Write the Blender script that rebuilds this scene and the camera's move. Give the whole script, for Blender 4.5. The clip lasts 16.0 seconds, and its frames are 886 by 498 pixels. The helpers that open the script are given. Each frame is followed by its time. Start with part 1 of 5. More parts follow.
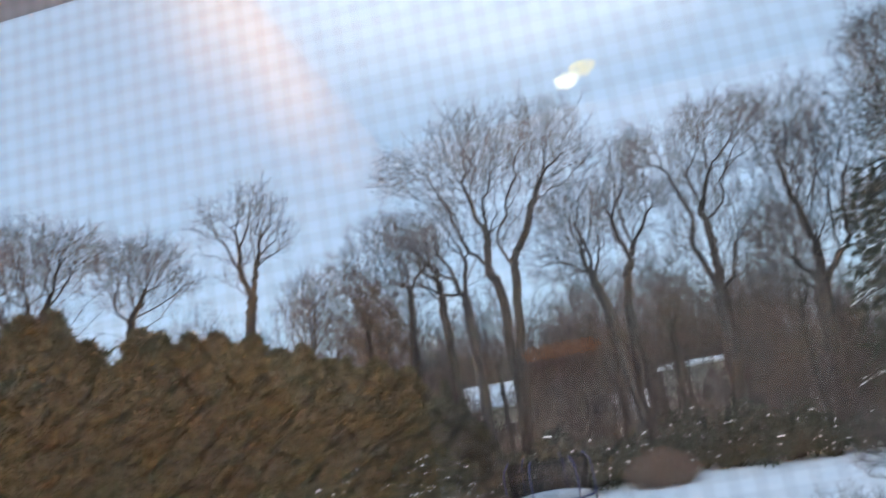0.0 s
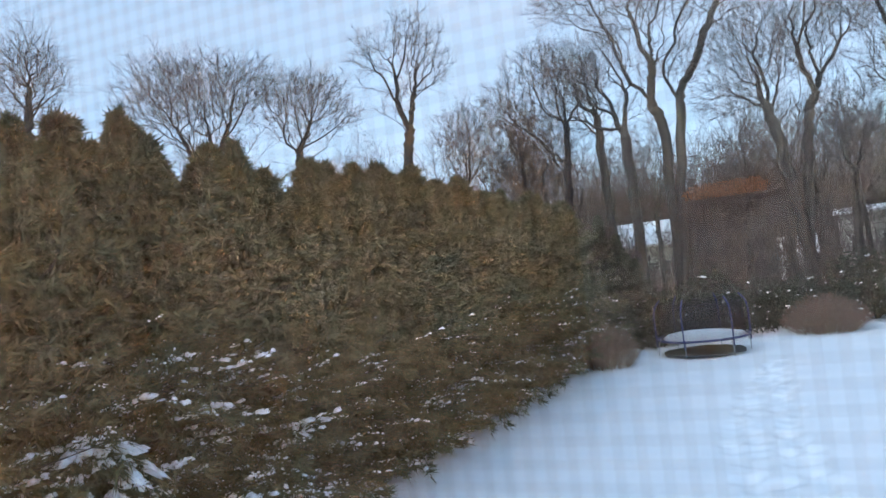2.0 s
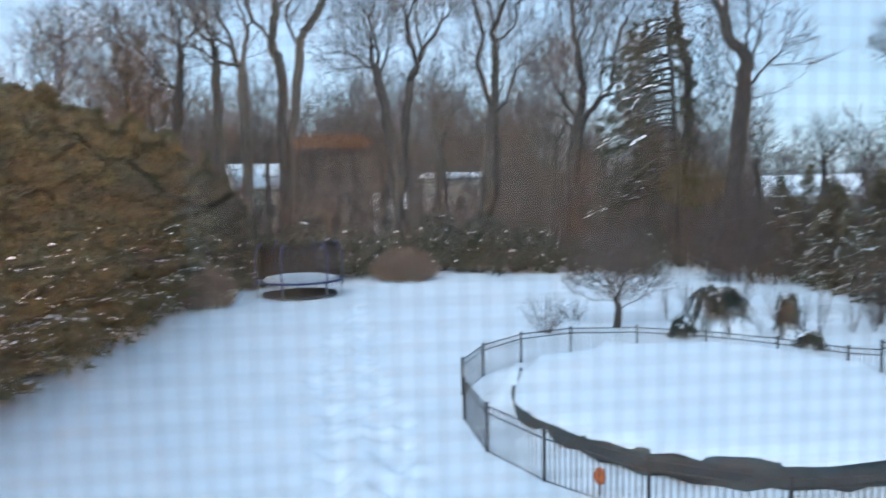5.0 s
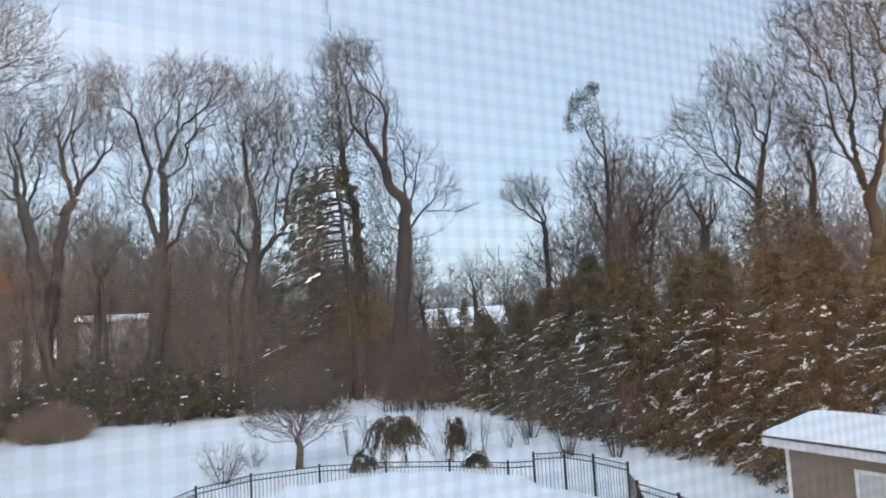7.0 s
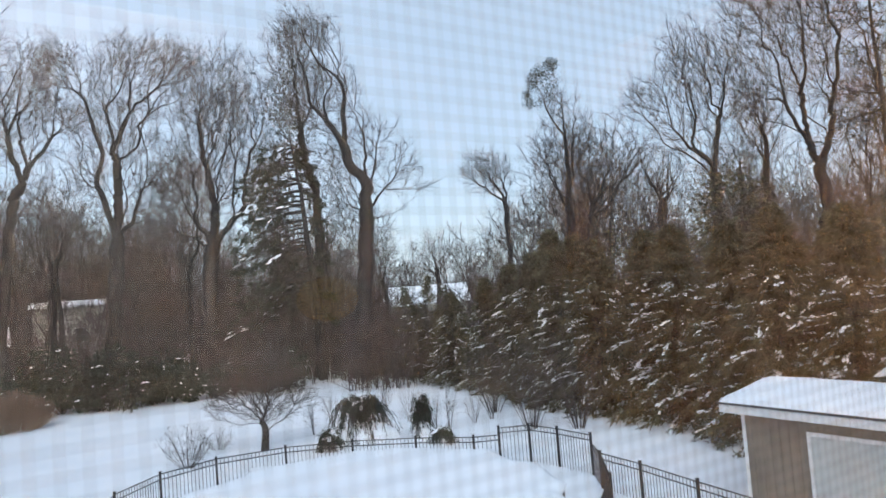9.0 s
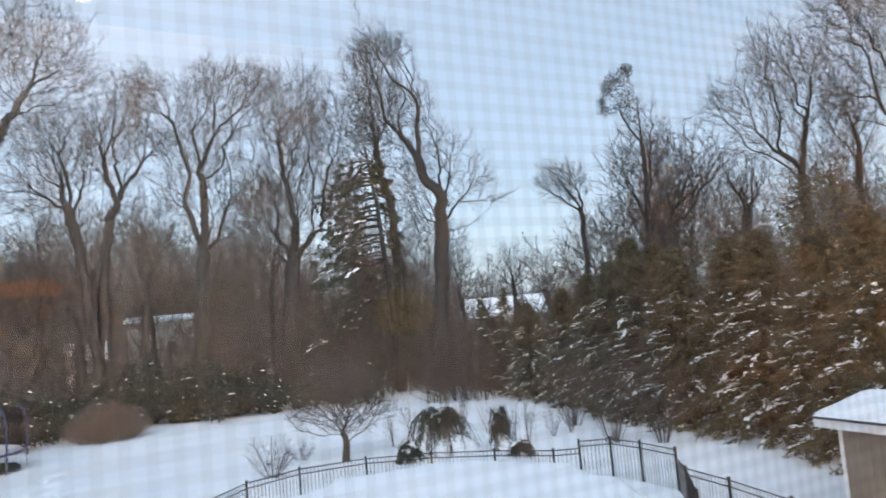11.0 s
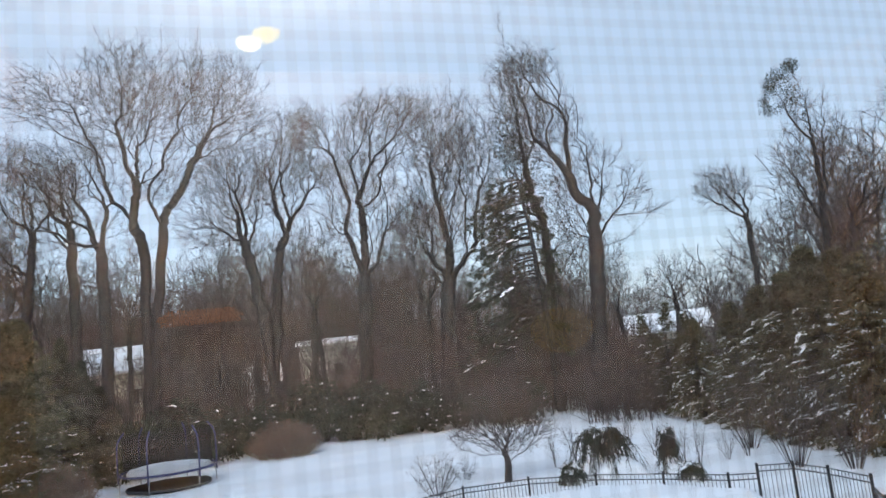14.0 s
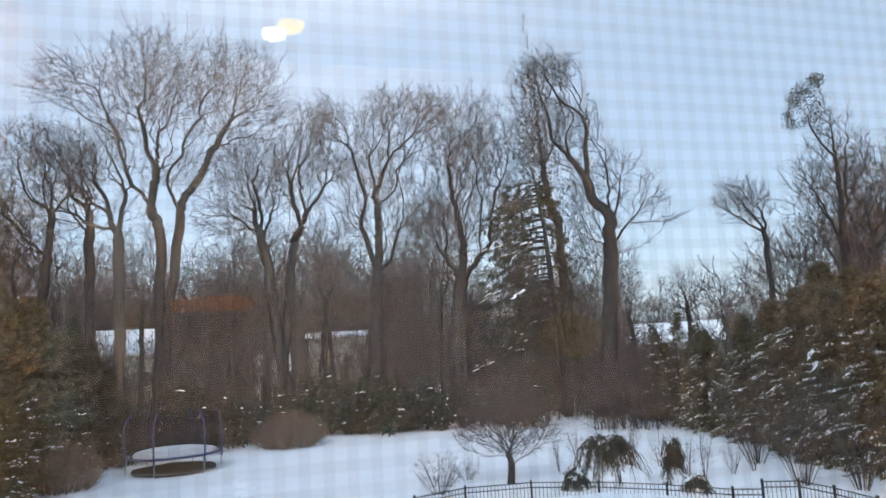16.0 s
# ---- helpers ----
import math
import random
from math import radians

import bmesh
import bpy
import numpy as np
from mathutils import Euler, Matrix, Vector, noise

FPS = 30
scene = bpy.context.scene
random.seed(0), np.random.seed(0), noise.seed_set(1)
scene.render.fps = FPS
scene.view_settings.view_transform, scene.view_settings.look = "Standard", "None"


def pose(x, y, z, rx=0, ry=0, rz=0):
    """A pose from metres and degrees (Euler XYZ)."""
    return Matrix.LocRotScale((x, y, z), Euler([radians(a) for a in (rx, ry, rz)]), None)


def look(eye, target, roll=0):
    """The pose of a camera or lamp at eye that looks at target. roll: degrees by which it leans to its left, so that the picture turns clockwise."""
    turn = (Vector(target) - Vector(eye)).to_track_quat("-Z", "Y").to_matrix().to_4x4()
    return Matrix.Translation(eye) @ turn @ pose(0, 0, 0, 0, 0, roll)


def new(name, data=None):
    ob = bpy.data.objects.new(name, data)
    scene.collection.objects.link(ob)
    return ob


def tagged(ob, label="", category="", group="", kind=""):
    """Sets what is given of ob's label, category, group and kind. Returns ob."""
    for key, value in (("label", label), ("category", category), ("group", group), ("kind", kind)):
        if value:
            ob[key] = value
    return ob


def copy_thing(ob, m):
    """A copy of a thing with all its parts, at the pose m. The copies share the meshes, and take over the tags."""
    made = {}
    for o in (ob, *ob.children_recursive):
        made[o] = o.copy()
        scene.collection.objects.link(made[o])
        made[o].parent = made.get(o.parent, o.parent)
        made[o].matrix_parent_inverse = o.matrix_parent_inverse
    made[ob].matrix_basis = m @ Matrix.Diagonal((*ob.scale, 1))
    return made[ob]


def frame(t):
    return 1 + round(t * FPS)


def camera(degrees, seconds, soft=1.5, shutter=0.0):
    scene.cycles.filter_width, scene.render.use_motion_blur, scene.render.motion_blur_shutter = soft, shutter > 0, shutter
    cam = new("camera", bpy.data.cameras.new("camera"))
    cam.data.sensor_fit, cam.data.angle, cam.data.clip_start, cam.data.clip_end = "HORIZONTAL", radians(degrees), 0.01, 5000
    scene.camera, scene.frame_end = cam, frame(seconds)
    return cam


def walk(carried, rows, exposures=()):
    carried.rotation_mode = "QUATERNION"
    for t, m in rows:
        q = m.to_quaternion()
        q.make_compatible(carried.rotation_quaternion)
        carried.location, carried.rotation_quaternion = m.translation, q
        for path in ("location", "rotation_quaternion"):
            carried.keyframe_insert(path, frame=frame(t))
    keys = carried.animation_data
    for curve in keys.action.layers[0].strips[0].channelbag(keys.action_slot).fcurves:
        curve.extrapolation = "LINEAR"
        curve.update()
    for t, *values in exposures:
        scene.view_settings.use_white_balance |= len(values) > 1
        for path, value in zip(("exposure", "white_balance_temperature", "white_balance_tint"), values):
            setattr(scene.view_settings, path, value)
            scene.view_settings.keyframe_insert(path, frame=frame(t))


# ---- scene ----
# Yaw to the left of +y, pitch up, roll to the left, in degrees.
EYE = 5.3
TURNS = [
    (0.0, 28.28, 13.38, -9.90),
    (0.5, 35.90, 7.95, -8.37),
    (1.0, 38.48, 4.98, -7.68),
    (1.5, 40.37, 3.74, -7.19),
    (2.0, 42.24, 2.16, -6.71),
    (2.5, 42.53, 0.13, -6.63),
    (3.0, 41.70, -1.47, -6.64),
    (3.5, 39.48, -2.89, -6.37),
    (4.0, 33.86, -4.97, -5.37),
    (4.5, 24.38, -6.74, -3.08),
    (4.7, 19.39, -6.42, -1.99),
    (5.0, 12.12, -4.57, -0.99),
    (5.2, 8.17, -3.02, -0.66),
    (7.3, -15.00, 5.51, -3.50),
    (7.5, -15.85, 5.04, -3.62),
    (8.0, -16.76, 3.65, -3.71),
    (8.2, -16.83, 3.48, -3.93),
    (10.3, -13.91, 3.99, -4.64),
    (10.5, -13.22, 4.26, -4.44),
    (11.0, -10.30, 4.87, -5.00),
    (11.5, -4.30, 7.21, -6.57),
    (12.0, -0.92, 8.59, -7.07),
    (12.5, 0.00, 8.34, -6.73),
    (13.0, 0.75, 7.94, -6.38),
    (13.5, 1.45, 7.60, -6.17),
    (14.0, 1.65, 7.52, -6.12),
    (14.5, 1.60, 7.25, -5.95),
    (15.0, 1.75, 7.10, -5.72),
    (15.5, 1.83, 6.70, -5.23),
    (16.0, 2.76, 7.51, -3.19),
]


def aim(yaw, pitch, roll):
    a, b = radians(yaw), radians(pitch)
    eye = Vector((0, 0, EYE))
    ahead = Vector((-math.sin(a) * math.cos(b), math.cos(a) * math.cos(b), math.sin(b)))
    return look(eye, eye + ahead * 10, roll)


cam = camera(62.95, 16.0, soft=1.6, shutter=0.35)
walk(cam, [(t, aim(y, p, r)) for t, y, p, r in TURNS],
     exposures=[(0.0, 0.38, 5650, 2), (1.5, 0.60, 5580, 1), (5.2, 0.64, 5480, -2), (7.3, 0.64, 6280, 5), (11.0, 0.62, 6250, 5), (16.0, 0.56, 6120, 5)])

# ---- sky and sun: an overcast late winter afternoon ----
world = bpy.data.worlds.new("overcast_sky")
scene.world = world
world.use_nodes = True
wn = world.node_tree.nodes
wn.clear()
sky = wn.new("ShaderNodeTexSky")
sky.sky_type = "NISHITA"
sky.sun_disc = False
sky.sun_elevation = radians(42)
sky.sun_rotation = radians(150)
sky.air_density, sky.dust_density, sky.ozone_density = 1.0, 1.0, 1.0
back = wn.new("ShaderNodeBackground")
back.inputs["Strength"].default_value = 0.15
wout = wn.new("ShaderNodeOutputWorld")
cloud = wn.new("ShaderNodeMix")
cloud.data_type = "RGBA"
cloud.inputs[0].default_value = 0.78
cloud.inputs[7].default_value = (2.75, 3.3, 4.1, 1)
world.node_tree.links.new(sky.outputs[0], cloud.inputs[6])
world.node_tree.links.new(cloud.outputs[2], back.inputs[0])
world.node_tree.links.new(back.outputs[0], wout.inputs[0])
sun_data = bpy.data.lights.new("sun", "SUN")
sun_data.energy, sun_data.angle, sun_data.color = 1.0, radians(45), (1.0, 0.98, 0.96)
sun = new("sun", sun_data)
sun.matrix_world = look((-20, -35, 40), (0, 10, 0))


# ---- materials ----
def material(name, dark, light, scale=8.0, rough=0.85, bump=0.0, fine=60.0, vary=0.0, metal=0.0, low=0.35, high=0.68, spec=0.3):
    """Two colours mixed by broad and fine noise, with relief; vary shifts the brightness per island of the mesh."""
    m = bpy.data.materials.new(name)
    m.use_nodes = True
    n, l = m.node_tree.nodes, m.node_tree.links
    b = n["Principled BSDF"]
    b.inputs["Roughness"].default_value = rough
    b.inputs["Metallic"].default_value = metal
    b.inputs["Specular IOR Level"].default_value = spec
    co = n.new("ShaderNodeTexCoord")
    broad, grain = n.new("ShaderNodeTexNoise"), n.new("ShaderNodeTexNoise")
    broad.inputs["Scale"].default_value, grain.inputs["Scale"].default_value = scale, fine
    broad.inputs["Detail"].default_value = 5.0
    l.new(co.outputs["Object"], broad.inputs["Vector"])
    l.new(co.outputs["Object"], grain.inputs["Vector"])
    both = n.new("ShaderNodeMix")
    both.inputs[0].default_value = 0.3
    l.new(broad.outputs[0], both.inputs[2])
    l.new(grain.outputs[0], both.inputs[3])
    ramp = n.new("ShaderNodeValToRGB")
    ramp.color_ramp.elements[0].position, ramp.color_ramp.elements[1].position = low, high
    ramp.color_ramp.elements[0].color, ramp.color_ramp.elements[1].color = (*dark, 1), (*light, 1)
    l.new(both.outputs[0], ramp.inputs[0])
    colour = ramp.outputs[0]
    if vary:
        geo, hsv, span = n.new("ShaderNodeNewGeometry"), n.new("ShaderNodeHueSaturation"), n.new("ShaderNodeMapRange")
        span.inputs[3].default_value, span.inputs[4].default_value = 1 - vary, 1 + vary
        l.new(geo.outputs["Random Per Island"], span.inputs[0])
        l.new(span.outputs[0], hsv.inputs["Value"])
        l.new(colour, hsv.inputs["Color"])
        colour = hsv.outputs[0]
    l.new(colour, b.inputs["Base Color"])
    if bump:
        bp = n.new("ShaderNodeBump")
        bp.inputs["Strength"].default_value = bump
        bp.inputs["Distance"].default_value = 0.05
        l.new(both.outputs[0], bp.inputs["Height"])
        l.new(bp.outputs[0], b.inputs["Normal"])
    return m


def glow(name, colour, strength):
    m = bpy.data.materials.new(name)
    m.use_nodes = True
    n = m.node_tree.nodes
    n.clear()
    e, o = n.new("ShaderNodeEmission"), n.new("ShaderNodeOutputMaterial")
    e.inputs[0].default_value, e.inputs[1].default_value = (*colour, 1), strength
    m.node_tree.links.new(e.outputs[0], o.inputs[0])
    return m


def see_through(name, gloss, colour=(0.25, 0.25, 0.26), cover=0.0):
    """Clear glass with Fresnel gloss, or a fine gauze that covers part of what is behind it."""
    m = bpy.data.materials.new(name)
    m.use_nodes = True
    n, l = m.node_tree.nodes, m.node_tree.links
    n.clear()
    mix, clear, o = n.new("ShaderNodeMixShader"), n.new("ShaderNodeBsdfTransparent"), n.new("ShaderNodeOutputMaterial")
    if gloss:
        top, edge, power, span = n.new("ShaderNodeBsdfGlossy"), n.new("ShaderNodeLayerWeight"), n.new("ShaderNodeMath"), n.new("ShaderNodeMapRange")
        top.inputs["Roughness"].default_value = 0.0
        edge.inputs["Blend"].default_value = 0.5
        power.operation, power.inputs[1].default_value = "POWER", 5.0
        span.inputs[3].default_value, span.inputs[4].default_value = 0.04 * gloss, 1.0
        l.new(edge.outputs["Facing"], power.inputs[0])
        l.new(power.outputs[0], span.inputs[0])
        l.new(span.outputs[0], mix.inputs[0])
    else:
        top = n.new("ShaderNodeBsdfDiffuse")
        top.inputs[0].default_value = (*colour, 1)
        mix.inputs[0].default_value = cover
    l.new(clear.outputs[0], mix.inputs[1])
    l.new(top.outputs[0], mix.inputs[2])
    l.new(mix.outputs[0], o.inputs[0])
    return m


SNOW = material("snow", (0.76, 0.80, 0.86), (0.86, 0.88, 0.92), 0.6, 0.7, 0.35, 14.0, spec=0.2)
CLUMP = material("snow_clump", (0.74, 0.77, 0.83), (0.86, 0.88, 0.92), 5.0, 0.75, 0.3, 40.0, vary=0.06)
BARK = material("bark", (0.020, 0.018, 0.018), (0.064, 0.057, 0.054), 3.0, 0.95, 0.6, 25.0)
TWIG = material("twig", (0.050, 0.041, 0.039), (0.100, 0.082, 0.076), 2.0, 0.95, 0.0, 20.0, vary=0.25)
BRUSH = material("brush", (0.042, 0.034, 0.033), (0.088, 0.070, 0.065), 1.5, 0.95, 0.0, 20.0, vary=0.3)
RUST = material("rust_brush", (0.12, 0.078, 0.060), (0.20, 0.135, 0.105), 1.5, 0.95, 0.0, 20.0, vary=0.25)
CYPRESS = material("cypress", (0.042, 0.051, 0.026), (0.104, 0.108, 0.052), 0.7, 0.8, 0.0, 9.0, vary=0.4)
SPRUCE = material("spruce", (0.045, 0.046, 0.026), (0.105, 0.092, 0.050), 0.7, 0.8, 0.0, 9.0, vary=0.4)
PINE = material("pine", (0.020, 0.026, 0.016), (0.050, 0.056, 0.032), 0.7, 0.8, 0.0, 9.0, vary=0.35)
BROADLEAF = material("dark_leaf", (0.012, 0.018, 0.012), (0.035, 0.045, 0.024), 1.2, 0.6, 0.0, 9.0, vary=0.4)
IRON = material("black_iron", (0.018, 0.019, 0.022), (0.035, 0.037, 0.042), 12.0, 0.5, 0.1, 80.0)
TARP = material("pool_cover", (0.020, 0.032, 0.036), (0.055, 0.070, 0.075), 2.5, 0.6, 0.4, 20.0)
BLUE = material("blue_foam", (0.022, 0.030, 0.10), (0.040, 0.052, 0.16), 6.0, 0.6, 0.1, 50.0)
STEEL = material("galvanised_steel", (0.30, 0.31, 0.33), (0.45, 0.46, 0.48), 10.0, 0.4, 0.1, 60.0, metal=0.7)
MAT = material("black_mat", (0.010, 0.010, 0.012), (0.022, 0.022, 0.026), 5.0, 0.8, 0.1, 80.0)
SHADED_EARTH = material("shaded_bare_earth", (0.045, 0.050, 0.062), (0.095, 0.100, 0.115), 2.0, 0.95, 0.4, 20.0)
TAUPE = material("taupe_siding", (0.17, 0.145, 0.115), (0.23, 0.20, 0.165), 1.4, 0.8, 0.1, 30.0)
WHITE = material("white_paint", (0.62, 0.62, 0.62), (0.78, 0.78, 0.77), 2.0, 0.6, 0.1, 30.0)
PALE = material("pale_door", (0.40, 0.43, 0.42), (0.52, 0.55, 0.54), 1.5, 0.6, 0.1, 30.0)
SHINGLE = material("grey_shingle", (0.05, 0.05, 0.055), (0.11, 0.11, 0.115), 4.0, 0.9, 0.4, 30.0)
CREAM = material("cream_siding", (0.44, 0.43, 0.38), (0.58, 0.57, 0.50), 0.9, 0.8, 0.1, 20.0)
GREYSIDE = material("grey_siding", (0.34, 0.33, 0.31), (0.44, 0.42, 0.39), 0.9, 0.8, 0.1, 20.0)
DARKPANE = material("dark_window_glass", (0.02, 0.022, 0.027), (0.05, 0.055, 0.06), 1.0, 0.15, 0.0, 5.0, spec=0.6)
ORANGE = material("orange_plastic", (0.45, 0.10, 0.03), (0.60, 0.17, 0.05), 6.0, 0.5, 0.1, 40.0)
VINYL = material("white_vinyl", (0.50, 0.51, 0.53), (0.60, 0.61, 0.63), 3.0, 0.5, 0.05, 40.0)
WALLPAINT = material("tan_wall_paint", (0.50, 0.30, 0.14), (0.60, 0.37, 0.18), 0.8, 0.85, 0.1, 60.0)
# brown set darker than the tan walls to offset the close lamp's light
DIMMEDPAINT = material("brown_wall_paint_dimmed", (0.43, 0.245, 0.105), (0.50, 0.29, 0.13), 0.8, 0.85, 0.1, 60.0)
DARKPAINT = material("dark_wall_paint", (0.42, 0.40, 0.41), (0.49, 0.47, 0.48), 0.8, 0.85, 0.1, 60.0)
CEILPAINT = material("grey_ceiling_paint", (0.40, 0.39, 0.37), (0.48, 0.47, 0.45), 1.0, 0.9, 0.1, 60.0)
BOARDS = material("oak_floor", (0.16, 0.09, 0.045), (0.28, 0.17, 0.09), 2.0, 0.5, 0.1, 30.0)
GLASS = see_through("window_glass", 1.08)
GAUZE = see_through("screen_wire", 0.0, (0.30, 0.31, 0.33), 0.07)
NET = see_through("safety_net", 0.0, (0.02, 0.022, 0.035), 0.33)
BULB = glow("warm_bowl", (1.0, 0.66, 0.04), 5.6)
# AMBER and HONEY: glow of the made-up shapes mirrored in the window
AMBER = glow("amber_glow", (1.0, 0.36, 0.08), 0.72)
HONEY = glow("honey_glow", (1.0, 0.60, 0.14), 0.34)
HOT = glow("second_lobe_glow", (1.0, 0.78, 0.38), 9.4)


# ---- building blocks ----
def mesh_of(name, verts, faces, mat, smooth=True):
    """A mesh from arrays: verts n x 3, faces a list of index arrays m x 3 or m x 4."""
    me = bpy.data.meshes.new(name)
    verts = np.asarray(verts, np.float32)
    faces = [np.asarray(f, np.int32) for f in faces if len(f)]
    loops = np.concatenate([f.ravel() for f in faces])
    sizes = np.concatenate([np.full(len(f), f.shape[1], np.int32) for f in faces])
    me.vertices.add(len(verts))
    me.vertices.foreach_set("co", verts.ravel())
    me.loops.add(len(loops))
    me.loops.foreach_set("vertex_index", loops)
    me.polygons.add(len(sizes))
    me.polygons.foreach_set("loop_start", np.concatenate([[0], np.cumsum(sizes)[:-1]]).astype(np.int32))
    me.polygons.foreach_set("loop_total", sizes)
    me.polygons.foreach_set("use_smooth", np.full(len(sizes), smooth))
    me.update(calc_edges=True)
    me.materials.append(mat)
    return me


def child(name, me, parent, label=""):
    ob = new(name, me)
    ob.parent = parent
    if label:
        ob["label"] = label
    return ob


def part(name, bm, mat, parent=None, label=""):
    me = bpy.data.meshes.new(name)
    bm.to_mesh(me)
    bm.free()
    me.materials.append(mat)
    return child(name, me, parent, label)


def box(x0, y0, z0, x1, y1, z1, bevel=0.0):
    bm = bmesh.new()
    bmesh.ops.create_cube(bm, size=1.0)
    for v in bm.verts:
        v.co = Vector(((x0 + x1) / 2 + v.co.x * (x1 - x0), (y0 + y1) / 2 + v.co.y * (y1 - y0), (z0 + z1) / 2 + v.co.z * (z1 - z0)))
    if bevel:
        bmesh.ops.bevel(bm, geom=list(bm.edges), offset=bevel, segments=2, affect="EDGES")
    return bm


def thing(name, x, y, z=0.0, turn=0.0, label="", category="", group="", kind=""):
    ob = new(name)
    ob.matrix_basis = pose(x, y, z, 0, 0, turn)
    return tagged(ob, label, category, group, kind)


def polar(az, r):
    """Ground place at a bearing, in degrees to the right of +y, and a distance from the eye."""
    return r * math.sin(radians(az)), r * math.cos(radians(az))


def tubes(paths, radii, sides):
    """n x k x 3 polylines with n x k radii as tapered tubes: vertices and quads."""
    n, k, _ = paths.shape
    tangent = np.gradient(paths, axis=1)
    tangent /= np.linalg.norm(tangent, axis=2, keepdims=True) + 1e-9
    ref = np.where(np.abs(tangent[:, :1, 2:3]) > 0.9, [[[1.0, 0, 0]]], [[[0, 0, 1.0]]])
    a = np.cross(tangent, np.broadcast_to(ref, tangent.shape))
    a /= np.linalg.norm(a, axis=2, keepdims=True) + 1e-9
    b = np.cross(tangent, a)
    th = np.arange(sides) * 2 * math.pi / sides
    ring = paths[:, :, None] + radii[:, :, None, None] * (a[:, :, None] * np.cos(th)[:, None] + b[:, :, None] * np.sin(th)[:, None])
    i = np.arange(n * k * sides).reshape(n, k, sides)
    j = np.roll(i, -1, axis=2)
    return ring.reshape(-1, 3), np.stack([i[:, :-1], j[:, :-1], j[:, 1:], i[:, 1:]], -1).reshape(-1, 4)


def join(pieces):
    verts, faces, at = [], [], 0
    for v, f in pieces:
        verts.append(v)
        faces.append(f + at)
        at += len(v)
    return np.concatenate(verts), [np.concatenate(faces)]


def along(paths, s):
    """Points, tangents and parent index for n parents at fractions s (n x c)."""
    n, k, _ = paths.shape
    f = np.clip(s, 0, 0.999) * (k - 1)
    i = f.astype(int)
    w = (f - i)[..., None]
    rows = np.arange(n)[:, None]
    p0, p1 = paths[rows, i], paths[rows, i + 1]
    return p0 * (1 - w) + p1 * w, p1 - p0


def unit(v):
    return v / (np.linalg.norm(v, axis=-1, keepdims=True) + 1e-9)


def shoots(rng, paths, radii, count, first, ratio, angle, lift, wobble, k, thin=0.6, least=0.006, last=1.0):
    """Side branches: count on each parent path, from fraction first on."""
    n = len(paths)
    s = first + (last - first) * (np.arange(count) + rng.random((n, count))) / count
    at, tan = along(paths, s)
    rad = np.take_along_axis(radii, np.minimum((s * (paths.shape[1] - 1)).astype(int), paths.shape[1] - 1), 1)
    size = np.linalg.norm(np.diff(paths, axis=1), axis=2).sum(1)[:, None]
    tan = unit(tan)
    side = rng.normal(size=(n, count, 3))
    side = unit(side - (side * tan).sum(-1, keepdims=True) * tan)
    ang = np.radians(angle) * (0.6 + 0.8 * rng.random((n, count, 1)))
    way = tan * np.cos(ang) + side * np.sin(ang)
    way[..., 2] += lift
    way = unit(way).reshape(-1, 3)
    length = (size * ratio * (1.22 - 0.82 * s) * (0.6 + 0.7 * rng.random((n, count)))).reshape(-1)
    steps = np.repeat(way[:, None], k - 1, 1) + np.cumsum(rng.normal(size=(len(way), k - 1, 3)) * wobble, axis=1)
    steps[..., 2] += np.linspace(0, lift, k - 1)
    steps = unit(steps) * (length / (k - 1))[:, None, None]
    out = np.concatenate([at.reshape(-1, 1, 3), at.reshape(-1, 1, 3) + np.cumsum(steps, axis=1)], axis=1)
    base = np.maximum(rad.reshape(-1) * thin, least)
    return out, base[:, None] * np.linspace(1, 0.35, k)[None]


def smooth_path(points, k, rng, wobble):
    """A Catmull-Rom line through a few points, with a little wander."""
    p = np.asarray(points, float)
    p = np.concatenate([2 * p[:1] - p[1:2], p, 2 * p[-1:] - p[-2:-1]])
    u = np.linspace(0, len(p) - 3 - 1e-6, k)
    i = u.astype(int)
    t = (u - i)[:, None]
    a, b, c, d = p[i], p[i + 1], p[i + 2], p[i + 3]
    q = 0.5 * (2 * b + (c - a) * t + (2 * a - 5 * b + 4 * c - d) * t**2 + (3 * b - a - 3 * c + d) * t**3)
    jig = rng.normal(size=q.shape) * wobble
    jig[0] = 0
    return q + jig


